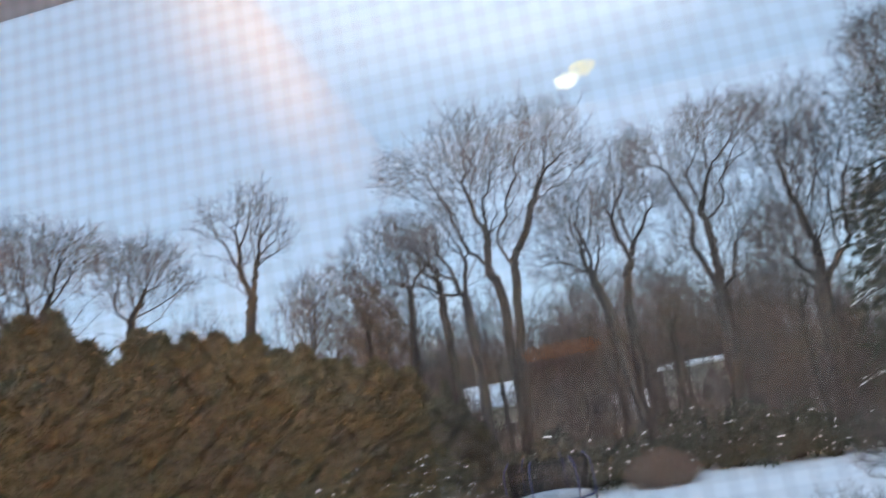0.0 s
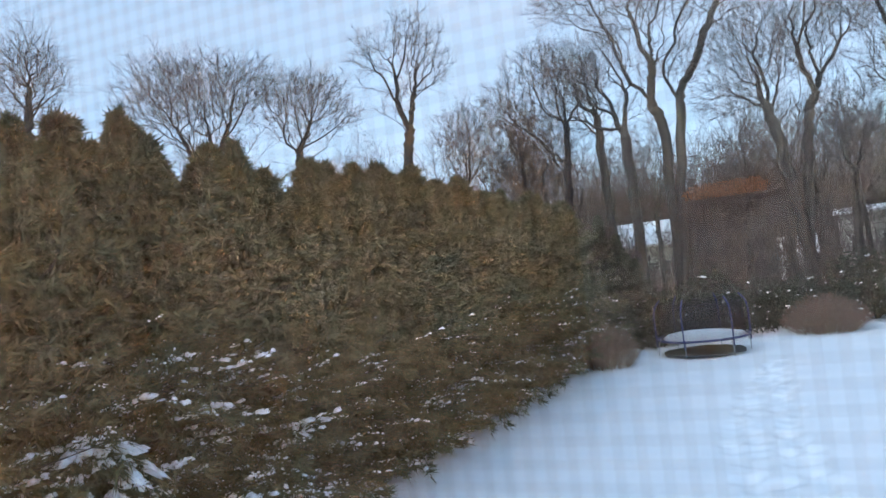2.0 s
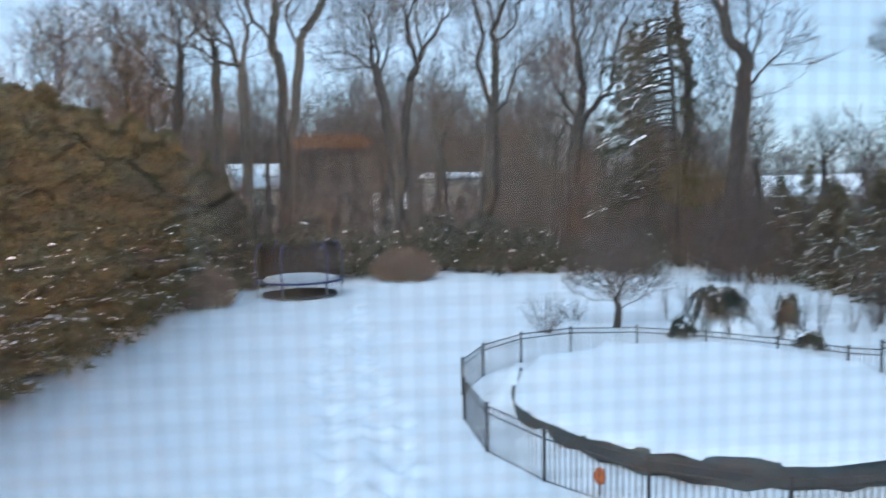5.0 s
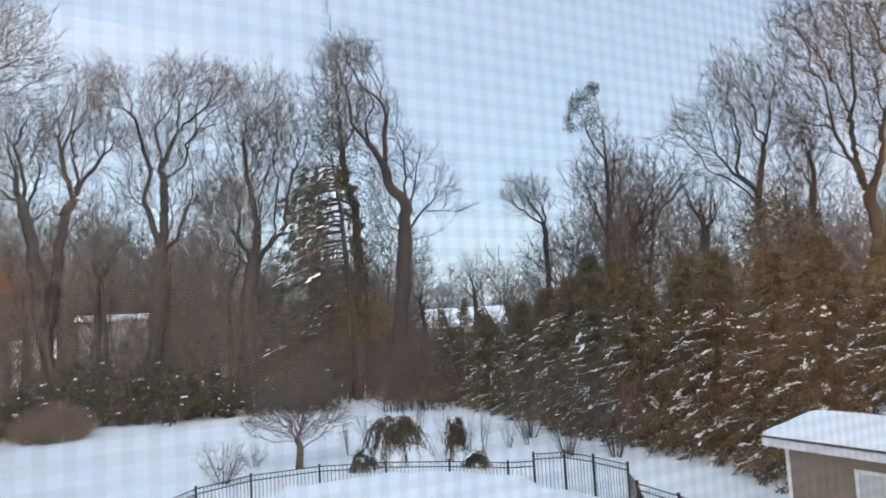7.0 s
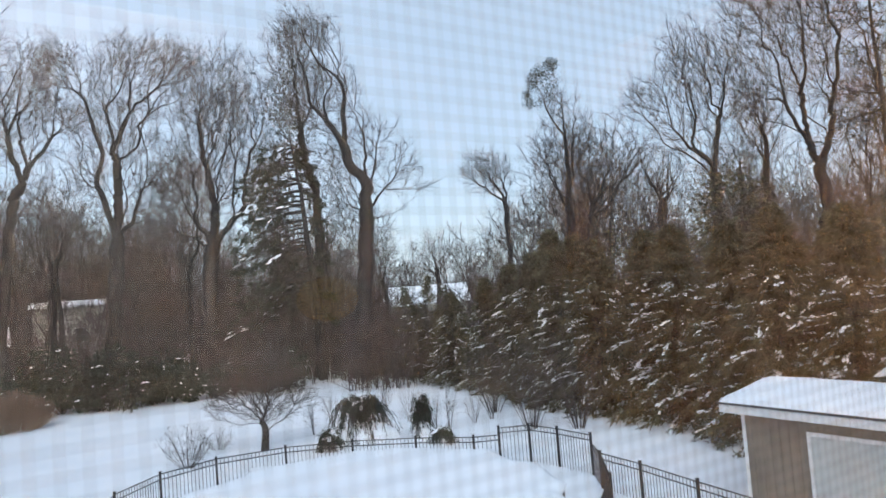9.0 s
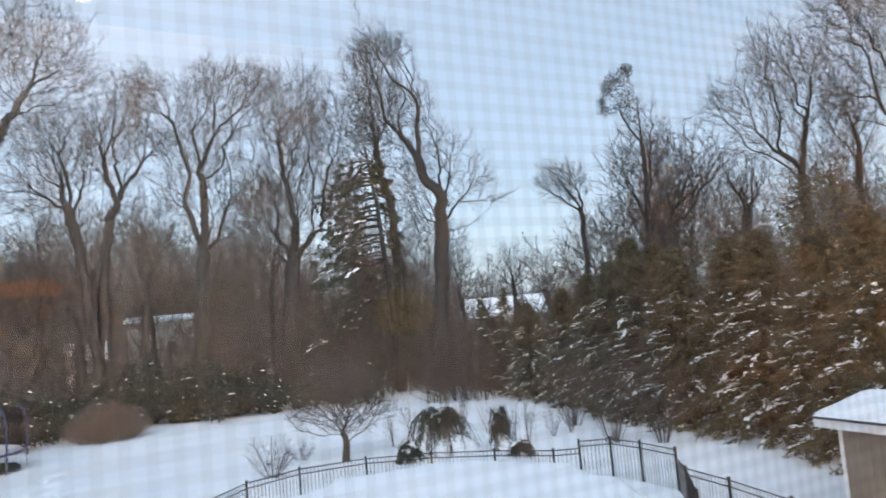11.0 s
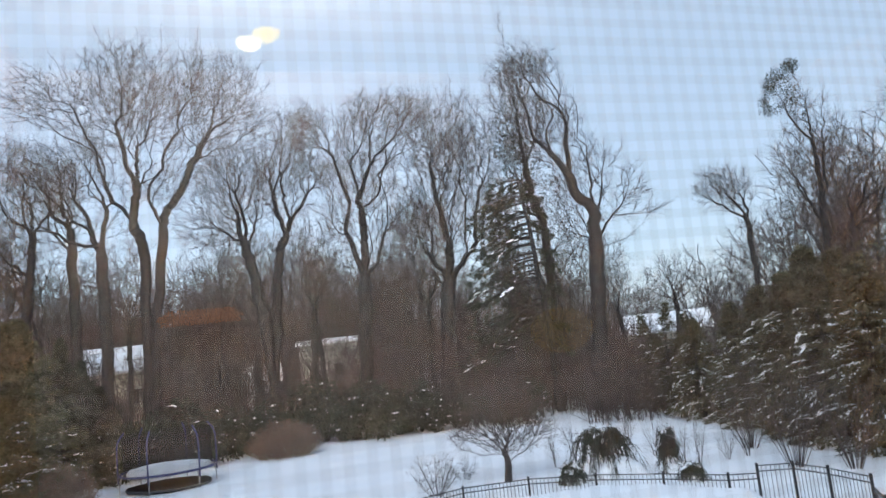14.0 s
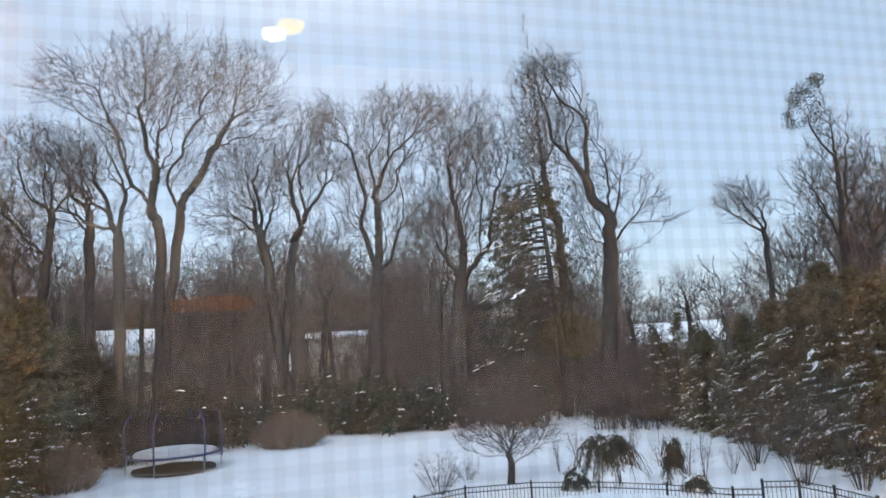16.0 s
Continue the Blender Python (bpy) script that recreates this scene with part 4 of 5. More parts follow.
grown_tree(52, 0.45, 31, [[(-60.0, -1.6), (-59.3, 8.9)], [(-59.3, 8.9), (-60.9, 11.5), (-62.2, 14.4), (-63.7, 16.6)], [(-59.5, 9.3), (-61.4, 14.0), (-62.5, 18.0)], [(-59.3, 8.9), (-59.3, 11.8), (-59.4, 15.1), (-59.5, 17.9)], [(-59.3, 9.7), (-57.9, 13.0), (-57.1, 15.9), (-56.5, 17.8)], [(-59.0, 8.6), (-56.9, 10.7), (-55.5, 12.3), (-56.0, 14.1), (-54.6, 15.7)], [(-60.5, 11.1), (-63.1, 13.2), (-64.7, 14.7)]],
           [(-60.4, 16.0, 5.6, 2.7, 880), (-55.9, 16.2, 2.7, 2.2, 320), (-63.3, 14.5, 2.6, 1.8, 120)], "wide leafless tree with a domed crown")
grown_tree(54, 0.3, 32, [[(-54.1, -2.5), (-52.7, 9.2), (-52.6, 11.3)], [(-52.6, 11.3), (-53.3, 12.7), (-54.4, 14.5), (-54.7, 16.6)], [(-52.6, 11.3), (-52.3, 13.9), (-51.4, 16.8)], [(-52.6, 11.3), (-51.2, 12.3), (-50.4, 14.6)], [(-52.6, 9.8), (-50.9, 11.1), (-49.3, 12.8), (-47.8, 13.5)], [(-52.6, 9.4), (-54.0, 10.2), (-54.8, 10.4)]],
           [(-51.7, 15.3, 3.6, 2.2, 480), (-48.8, 13.6, 1.8, 1.5, 110), (-54.0, 14.0, 1.5, 2.2, 110)], "leafless tree with a flat spreading crown")
grown_tree(55, 0.36, 33, [[(-45.4, -3.6), (-44.2, 8.7), (-43.5, 12.7), (-43.0, 14.8)], [(-43.0, 14.8), (-43.0, 16.5), (-43.8, 18.5), (-44.3, 20.4)], [(-43.0, 14.8), (-41.6, 16.1), (-40.9, 18.0), (-40.1, 19.2)], [(-43.2, 14.6), (-41.3, 15.0), (-39.7, 16.1)], [(-43.7, 11.8), (-45.0, 15.0), (-46.6, 17.3), (-47.3, 19.2)], [(-44.7, 14.3), (-47.3, 15.2)], [(-43.0, 16.5), (-42.2, 19.0), (-42.0, 20.8)]],
           [(-42.7, 18.8, 2.4, 2.4, 154), (-46.7, 17.7, 1.7, 2.0, 82), (-40.9, 16.7, 1.5, 2.0, 60), (-44.7, 14.1, 1.8, 1.8, 33)], "tall leafless tree with open upright branches")
grown_tree(60, 0.24, 34, [[(-40.7, -3.4), (-39.8, 6.4)], [(-39.8, 6.4), (-40.8, 9.2), (-41.3, 11.5)], [(-39.8, 6.4), (-39.3, 9.9), (-38.9, 12.9)], [(-39.7, 6.6), (-37.9, 9.3), (-36.7, 11.6)]],
           [(-39.4, 10.7, 2.8, 2.9, 640)], "round-crowned leafless tree beyond the evergreens", twigs=5)
grown_tree(58, 0.34, 35, [[(-33.0, -5.2), (-31.7, 7.6), (-31.5, 12.6)], [(-31.5, 12.4), (-33.7, 14.5), (-34.9, 16.3)], [(-31.5, 12.6), (-30.9, 14.4), (-29.7, 16.3)], [(-31.7, 7.6), (-34.7, 10.1), (-36.8, 11.0), (-37.7, 14.2)], [(-31.4, 10.6), (-29.4, 12.9), (-28.6, 15.3)], [(-31.2, 11.0), (-34.6, 11.5), (-35.7, 13.0)]],
           [(-32.3, 14.9, 3.5, 2.5, 273), (-36.5, 12.9, 1.8, 2.2, 97), (-29.3, 13.8, 1.5, 2.2, 78), (-34.4, 9.3, 2.2, 1.8, 48)], "leafless tree with long crooked low limbs", twigs=5)
grown_tree(40, 0.26, 37, [[(-72.0, 3.9), (-71.3, 11.2), (-70.9, 19.3)], [(-71.4, 12.3), (-69.8, 14.0)], [(-71.2, 14.5), (-69.3, 15.5)], [(-71.0, 16.8), (-69.3, 17.9)], [(-71.3, 13.0), (-73.2, 14.5)], [(-71.1, 16.0), (-73.0, 17.1)]],
           [(-70.9, 16.8, 2.8, 3.9, 420)], "leafless tree with fine spreading branches", lift=-0.1)
grown_tree(46, 0.26, 38, [[(-76.4, 4.4), (-76.2, 12.3), (-75.9, 15.9)], [(-76.2, 12.3), (-77.4, 16.5)], [(-76.0, 14.1), (-74.2, 18.1)]],
           [(-75.8, 17.3, 3.5, 3.9, 380)], "leafless tree at the end of the row")
bare_tree(49.5, 40, 9.0, [(46.5, 18.0), (49.0, 21.0), (52.0, 20.0), (54.0, 16.0)], 0.22, 28, density=0.9)
bare_tree(-35.2, 64, 8.5, [(-37.6, 12.0), (-35.6, 14.6), (-33.6, 13.6), (-34.4, 11.0)], 0.22, 36)

# a second rank of lower, spreading trees between and behind the tall ones
rng = np.random.default_rng(44)
for i, (a, top_el) in enumerate(((-50.0, 12.0), (-46.8, 12.4), (-42.2, 11.6), (-37.4, 12.0), (-35.6, 13.2), (-33.2, 13.5), (-31.0, 11.5), (-25.6, 11.0), (-19.6, 13.0), (-17.0, 12.0), (-14.6, 11.0), (-11.8, 11.8), 
                                 (-3.4, 12.5), (3.0, 11.0), (7.2, 12.5), (11.8, 6.2), (15.5, 5.6), (39.6, 13.0), (47.0, 14.5), (50.0, 15.0))):
    top_el -= 1.2
    far = rng.uniform(60, 68) - (14 if a > 20 else 0)
    fork_el = top_el * rng.uniform(0.25, 0.42)
    w = rng.uniform(1.9, 2.9) * (0.8 if 10 < a < 20 else 1.0)
    lean = rng.normal() * 0.5
    mid = (fork_el + top_el) / 2
    grown_tree(round(far, 1), 0.2, 440 + i, [[(a, 0), (a + lean * 0.4, fork_el * 0.6), (a + lean, fork_el)], [(a + lean, fork_el), (a - w * 0.6, mid), (a - w, top_el * 0.86)], [(a + lean, fork_el), (a + lean * 0.5, mid), (a + lean * 2, top_el)],
                                              [(a + lean, fork_el), (a + w * 0.7, mid), (a + w, top_el * 0.84)], [(a + lean * 0.8, fork_el * 0.8), (a - w * 0.8, fork_el + 0.6)], [(a + lean * 0.8, fork_el * 0.85), (a + w * 0.9, fork_el + 0.4)]],
               [(a + lean, mid + 0.6, w * 1.1, (top_el - fork_el) * 0.56, 150), (a, fork_el + 0.5, w * 1.2, top_el * 0.22, 50)], "leafless tree with low spreading branches in the wood", tip=0.0115, step=0.5, twigs=3)


def leafy_masses(ob, az, r, masses, seed, size, name, label):
    """Leaves in rounded masses within a tree's crown, given as for a crown."""
    rng = np.random.default_rng(seed)
    right = np.array([math.cos(radians(az)), -math.sin(radians(az)), 0])
    deep = np.array([math.sin(radians(az)), math.cos(radians(az)), 0])
    at = []
    for a, e, ha, he, n in masses:
        d = unit(rng.normal(size=(n, 3))) * rng.random((n, 1)) ** 0.5
        c = right * (r * math.tan(radians(a - az))) + np.array([0, 0, EYE + r / math.cos(radians(a - az)) * math.tan(radians(e))])
        at.append(c + (right * d[:, :1] + deep * d[:, 1:2]) * r * math.tan(radians(ha)) + np.array([0, 0, 1.0]) * d[:, 2:] * r * math.tan(radians(he)))
    at = np.concatenate(at)
    n = len(at)
    long = size * (0.7 + 0.6 * rng.random(n))
    v, f = leaf_strips(rng, at, unit(rng.normal(size=(n, 3))), long, long * 0.55)
    child(name, mesh_of(name, v, [f], PINE, False), ob, label)


leafy_masses(tuft_tree, 26.2, 52, [(25.9, 16.9, 0.6, 0.6, 420), (25.0, 16.3, 0.9, 0.8, 520), (24.3, 15.7, 0.6, 0.9, 420), (23.8, 14.7, 0.5, 0.7, 260), (24.2, 14.1, 0.9, 0.5, 240), (25.6, 14.7, 0.7, 1.5, 300), (25.2, 15.4, 1.1, 0.9, 160), (26.4, 13.5, 0.4, 1.8, 140)], 42, 0.12, "leafy_tuft", "dark ivy leaves clustered at the tip")
leafy_masses(ivy_tree, 6.0, 53, [(5.5, 18.3, 1.4, 2.0, 700), (4.8, 15.7, 1.8, 2.6, 1200), (5.5, 13.4, 1.7, 2.4, 1000), (3.9, 13.9, 1.4, 2.2, 600), (7.4, 17.6, 0.8, 1.5, 260), (5.2, 20.4, 1.5, 1.3, 220), (8.0, 11.8, 1.5, 2.0, 420), (8.2, 8.2, 1.3, 3.1, 300), (5.6, 10.8, 1.8, 1.8, 500)], 43, 0.15, "ivy", "dark ivy leaves")

# ---- the tall pine among them ----
def swept_pine(az, r, height, seed, label):
    """A pine that stands in others' shade on one side: long layered boughs sweep out to the open side and droop, with snow on them."""
    rng = np.random.default_rng(seed)
    x, y = polar(az, r)
    ob = thing("snowy_pine", x, y, 0, -az, label, "conifer")
    trunk = smooth_path([(0, 0, -0.3), (-0.2, 0, height * 0.4), (-0.7, 0.2, height * 0.75), (-1.2, 0.1, height)], 16, rng, 0.04)
    girths = np.linspace(0.30, 0.05, 16)
    count = 58
    s = 0.22 + 0.70 * (np.arange(count) + rng.random(count)) / count
    at, _ = along(trunk[None], s[None])
    at = at[0]
    open_side = rng.random(count) < 0.78
    th = np.where(open_side, math.pi + rng.normal(size=count) * 0.48, rng.normal(size=count) * 1.0)
    reach = np.where(open_side, 6.6 - 3.4 * s, 2.6 - 1.6 * s) * (0.75 + 0.4 * rng.random(count))
    out = np.stack([np.cos(th), np.sin(th), np.zeros(count)], 1)
    u = np.linspace(0, 1, 9)[None, :, None]
    paths = at[:, None] + out[:, None] * u * reach[:, None, None]
    paths[..., 2] += reach[:, None] * (0.10 * u[..., 0] - 0.46 * u[..., 0] ** 1.6)
    paths += rng.normal(size=paths.shape) * 0.07 * u
    limbs = np.linspace(0.075, 0.02, 9)[None].repeat(count, 0)
    b1, r1 = shoots(rng, paths, limbs, 11, 0.15, 0.26, 48, -0.12, 0.15, 4, 0.45, 0.010)
    child("trunk", mesh_of("trunk", *join([tubes(trunk[None], girths[None], 9), tubes(paths, limbs, 5), tubes(b1, r1, 3)]), BARK), ob)
    k = 34
    spot, tan = along(b1, 0.15 + 0.85 * rng.random((len(b1), k)))
    n = len(b1) * k
    way = unit(unit(tan) * 0.7 + rng.normal(size=tan.shape) * 0.45 + [0, 0, -0.12]).reshape(-1, 3)
    v, f = leaf_strips(rng, spot.reshape(-1, 3), way, 0.18 + 0.18 * rng.random(n), np.full(n, 0.05))
    child("foliage", mesh_of("foliage", v, [f], PINE, False), ob, "dark green needles")
    low = np.nonzero((s < 0.66) & open_side)[0]
    pick = rng.choice(low, 10)
    sa, sw = along(paths[pick], 0.35 + 0.65 * rng.random((10, 6)))
    big = rng.random(60) ** 1.5
    v, f = snow_lumps(rng, sa.reshape(-1, 3) + [0, 0, 0.05] + rng.normal(size=(60, 3)) * [0.28, 0.28, 0.03], unit(sw).reshape(-1, 3), 0.14 + 0.36 * big, 0.06 + 0.14 * big, 0.03 + 0.05 * big)
    child("snow", mesh_of("snow", v, f, CLUMP), ob, "snow lying along the boughs")["kind"] = "stuff"
    return ob


swept_pine(6.1, 51, 17.5, 52, "dark pine with snow on its layered drooping boughs")
far_pine = evergreen("pine_tree", 20.0, 3.4, 53, 80, 22, 0.05, 0.10, 0.0, PINE, (0.5, 0.05), 0.4, 0.10, "tall reddish pine with bare lower boughs", open_crown=True)
px, py = polar(48.2, 34)
stand(far_pine, px, py, 0, 0, 1.0)

# ---- more distant woods: bare trees in a few shapes, set out with gaps ----
rng = np.random.default_rng(61)
shapes = []
for i in range(5):
    h = 13 + 2 * i
    el = [math.degrees(math.atan((h * q - EYE) / 60)) for q in (0.45, 0.85, 0.97, 1.0, 0.92, 0.8)]
    t = grown_tree(60, 0.24, 70 + i, [[(0, 0), (0.2, el[0])], [(0.2, el[0]), (-1.6, el[1]), (-2.4, el[2])], [(0.2, el[0]), (0.3, el[2])], [(0.2, el[0]), (1.8, el[1]), (2.6, el[4])]],
                   [(0.0, (el[0] + el[3]) / 2 + 1.6, 4.4, (el[3] - el[0]) * 0.52, 260), (0.0, el[0], 3.4, (el[3] - el[0]) * 0.35, 70)], "distant leafless tree in the wood", "woodland_tree", twigs=2, tip=0.022, step=0.6, group="woodland trees")
    shapes.append(t)
places = []
for i in range(140):
    a = rng.uniform(-82, 60)
    r = rng.uniform(62, 122)
    if 11 < a < 18 and r < 100:
        r += 55
    if -30 < a < -8 and 72 < r < 96 and rng.random() < 0.6:
        r += 25
    places.append((a, r))
for i, (a, r) in enumerate(places):
    x, y = polar(a, r)
    size = rng.uniform(0.66, 1.06) * (0.62 if 10 < a < 22 else 1.0)
    src = shapes[i % 5]
    if i < 5:
        stand(src, x, y, 0, rng.uniform(0, 360), size)
    else:
        again(src, x, y, rng.uniform(0, 360), size)
# saplings of the undergrowth along the edge of the wood
saplings = []
for i in range(4):
    h = 5.0 + 1.1 * i
    el = [math.degrees(math.atan((h * q - EYE) / 40)) for q in (0.3, 0.8, 1.0, 0.9)]
    t = bare_tree(0, 40, el[0], [(-1.6, el[1]), (-0.3, el[2]), (1.0, el[3]), (1.9, el[1])], 0.06, 90 + i, density=0.5, label="young leafless tree in the undergrowth", name="sapling", kind_mat=BRUSH)
    t["group"] = "saplings in the undergrowth"
    saplings.append(t)
for i in range(60):
    a = rng.uniform(-31, 34)
    near = 49 if a < 9 else 49 - (a - 9) * 0.45
    x, y = polar(a, rng.uniform(near, near + 12))
    size = rng.uniform(0.9, 1.6)
    if i < 4:
        stand(saplings[i], x, y, 0, rng.uniform(0, 360), size)
    else:
        again(saplings[i % 4], x, y, rng.uniform(0, 360), size)


def thicket(az0, az1, r0, r1, count, height, seed, mat, label, thick=1.0):
    """Tangled bare brush too dense to count: thin forked stems."""
    rng = np.random.default_rng(seed)
    a, r = np.radians(rng.uniform(az0, az1, count)), rng.uniform(r0, r1, count)
    foot = np.stack([r * np.sin(a), r * np.cos(a), np.full(count, -0.1)], 1)
    tall = height * (0.5 + 0.7 * rng.random(count))
    lean = rng.normal(size=(count, 3)) * [0.16 * height, 0.16 * height, 0]
    u = np.linspace(0, 1, 5)[None, :, None]
    lines = foot[:, None] + lean[:, None] * u**2 + np.array([0, 0, 1.0]) * u * tall[:, None, None] + rng.normal(size=(count, 5, 3)) * 0.03 * height * u
    rads = np.linspace(0.022, 0.008, 5)[None].repeat(count, 0) * thick
    b1, r1_ = shoots(rng, lines, rads, 7, 0.0, 0.42, 52, 0.02, 0.2, 3, 0.6, 0.010 * thick)
    b2, r2_ = shoots(rng, b1, r1_, 3, 0.15, 0.55, 50, 0.0, 0.2, 2, 0.6, 0.008 * thick)
    ob = new("thicket", mesh_of("thicket", *join([tubes(lines, rads, 3), tubes(b1, r1_, 3), tubes(b2, r2_, 3)]), mat, False))
    return tagged(ob, label, "brush", kind="stuff")


thicket(-30, 10, 48.5, 66, 600, 6.2, 101, BRUSH, "tangle of bare brown brush under the trees")
thicket(-3, 14, 48.5, 58, 500, 4.4, 102, BRUSH, "dark tangle of bare brush behind the lawn")
thicket(8, 27, 42, 56, 900, 4.6, 103, BRUSH, "tangle of bare brown brush beside the evergreens")
for n, (a0, a1, count) in enumerate(((-36, -29, 140), (-24, -17.6, 130), (-8, 12, 340))):
    thicket(a0, a1, 68, 86, count, 9.5, 106 + n, BRUSH, "grey-brown brush deeper in the wood", 2.0)
thicket(-29, -8, 66, 73, 190, 6.5, 114, BRUSH, "thin bare brush in front of the houses", 1.6)
thicket(31, 52, 40, 60, 560, 10.5, 115, BRUSH, "tall bare brown brush behind the snowy evergreens", 1.5)
thicket(-60, -28, 45, 80, 700, 9.0, 104, BRUSH, "tangle of bare brush beyond the evergreens", 1.4)
thicket(-34, 8, 88, 150, 700, 15.0, 105, TWIG, "far grey-brown undergrowth of the wood", 3.0)
thicket(8, 44, 100, 150, 560, 10.0, 112, TWIG, "low far undergrowth of the wood", 3.0)
thicket(-33, -5, 96, 124, 950, 17.0, 113, BRUSH, "tall brown undergrowth behind the houses", 4.0)

# ---- dark broadleaf evergreens along the far edge of the lawn ----
shrubs = [leafy_shrub(110 + i, 3.2 + 0.4 * i, 2.0 + 0.45 * i, 2600, 14) for i in range(3)]
rng = np.random.default_rng(115)
for i, a in enumerate(np.linspace(-29.5, 3.0, 27)):
    x, y = polar(a + rng.uniform(-0.5, 0.5), 46.8 + rng.uniform(-0.6, 1.2) - (3.0 if a < -20 else 0))
    size = rng.uniform(0.8, 1.25) * (0.72 if a > -4 else 1.0)
    if i < 3:
        stand(shrubs[i], x, y, 0, rng.uniform(0, 360), size)
    else:
        again(shrubs[i % 3], x, y, rng.uniform(0, 360), size)

# ---- the tall row of evergreens on one side of the lawn ----
LEFT_LABEL = "tall dense green cypress in a row, snow on lower boughs"
cypress = [evergreen("cypress_tree", 9.0, 2.5, 120 + i, 460, 80, 0.55, 0.22, (1.6, 0.5, 0.3)[i], CYPRESS, (0.24, 0.042), 0.95, 0.01, LEFT_LABEL, group="row of cypress trees", snow_below=(0.46, 0.36, 0.35)[i], snow_size=(1.05, 0.8, 0.8)[i], full=True) for i in range(3)]
rng = np.random.default_rng(125)
row = [(-12.0 - 0.29 * (y - 2.0) - (0.9 if i % 2 else 0.0), y) for i, y in enumerate(np.arange(-3.0, 36.5, 0.95))]
used = set()
for i, (x, y) in enumerate(row):
    k = 0 if y < 8.6 else 1 + i % 2
    tall = rng.uniform(0.90, 1.02) * (1.0 if y < 30 else 0.96)
    x -= 0.75
    if k in used:
        again(cypress[k], x, y, rng.uniform(0, 360), rng.uniform(0.97, 1.05), tall)
    else:
        used.add(k)
        stand(cypress[k], x, y, 0, rng.uniform(0, 360), 1.0, tall)

# a second, looser line just behind the first
for i, y in enumerate(np.arange(0.0, 36.0, 1.35)):
    x = -14.4 - 0.29 * (y - 2.0) + rng.uniform(-0.5, 0.3)
    wide = rng.uniform(0.7, 0.95)
    again(cypress[1 + i % 2], x, y, rng.uniform(0, 360), wide, rng.uniform(0.94, 1.05) / wide)

# slim pointed ones that stand out of the row
for x, y, wide, tall in ((-13.9, 6.3, 0.62, 1.03), (-14.6, 9.3, 0.6, 1.0), (-13.3, 4.2, 0.62, 0.98), (-15.9, 12.6, 0.55, 0.97), (-18.7, 21.8, 0.6, 1.02), (-17.1, 16.2, 0.55, 0.98)):
    again(cypress[1], x, y, y * 50, wide, tall / wide)

dark_end = evergreen("cypress_tree", 9.0, 2.5, 127, 300, 80, 0.55, 0.22, 0.12, PINE, (0.24, 0.042), 0.95, 0.01, "dark green evergreen at the end of the row", group="row of cypress trees", snow_below=0.35, snow_size=0.7, full=True)
laden = evergreen("spruce_tree", 3.3, 2.0, 128, 130, 70, 0.25, 0.55, 4.5, CYPRESS, (0.24, 0.042), 0.7, 0.02, "low evergreen with boughs weighed down by snow", snow_size=1.9, streak=1.2)
stand(laden, -11.9, 4.6, 0, 0, 1.0)
for a, r, tall, wide in ((-30.0, 42.5, 0.86, 0.62), (-28.8, 42, 0.72, 0.6), (-27.7, 42.5, 0.56, 0.7)):
    x, y = polar(a, r)
    if a < -29.5:
        stand(dark_end, x, y, 0, 0, wide, tall / wide)
    else:
        again(dark_end, x, y, a * 40, wide, tall / wide)

# ---- the snowy evergreens on the other side ----
RIGHT_LABEL = "bushy dark evergreen with much snow on its drooping boughs"
spruce = [evergreen("spruce_tree", 7.8, 2.7, 130 + i, 300, 88, 0.30, 0.36, 2.0, SPRUCE, (0.26, 0.045), 0.85, 0.01, RIGHT_LABEL, group="snowy evergreens", snow_size=0.64, snow_below=0.74, streak=1.9) for i in range(3)]
rng = np.random.default_rng(135)
row = [(46, 4.6), (43, 4.6), (40.2, 5.3), (37.5, 5.9), (34.8, 6.5), (32.2, 6.9), (29.6, 6.9), (27.2, 7.0), (25.0, 7.1), (22.8, 7.1), (20.5, 6.9), (18.2, 7.1), (16.0, 6.9), (13.5, 7.1), (11.0, 7.0), (8.5, 7.0)]
for i, (y, tall) in enumerate(row):
    x = 15.9 - max(0.0, y - 20) * 0.185 + rng.uniform(-0.5, 0.5)
    if i < 3:
        stand(spruce[i], x, y, 0, rng.uniform(0, 360), tall / 7.8)
    else:
        again(spruce[i % 3], x, y, rng.uniform(0, 360), tall / 7.8)
for i, (a, r, s) in enumerate(((14.6, 48, 0.45), (13.2, 50, 0.42), (16.6, 47, 0.5), (12.0, 53, 0.42), (24.6, 39, 1.05), (26.4, 38, 1.0))):
    x, y = polar(a, r)
    again(spruce[i % 3], x, y, 70 * i, s)
# a dense rounded leafy mass behind them, standing in for a brown reflection
dome = leafy_shrub(140, 7.0, 9.0, 9000, 0, SPRUCE, "large rounded leafy mass in place of a brown reflection", "reflection_dome")
dome["group"] = ""
dx, dy = polar(38.4, 31)
stand(dome, dx, dy, 0, 0, 1.0)

# ---- bushes and small trees on the lawn ----
twig_bush(-15.2, 43.6, 4.7, 1.95, 151, 420, "rounded leafless reddish-brown bush in the snow", RUST, depth=0.7)
twig_bush(-30.4, 35.8, 3.4, 2.0, 152, 300, "leafless reddish-brown bush beside the evergreens", RUST)
twig_bush(-4.1, 27.0, 2.6, 1.5, 153, 26, "small sparse bush with a few dead leaves", BRUSH, dome=False)
twig_bush(-1.9, 29.3, 1.5, 0.9, 154, 14, "small sparse leafless bush in the snow", BRUSH, dome=False)
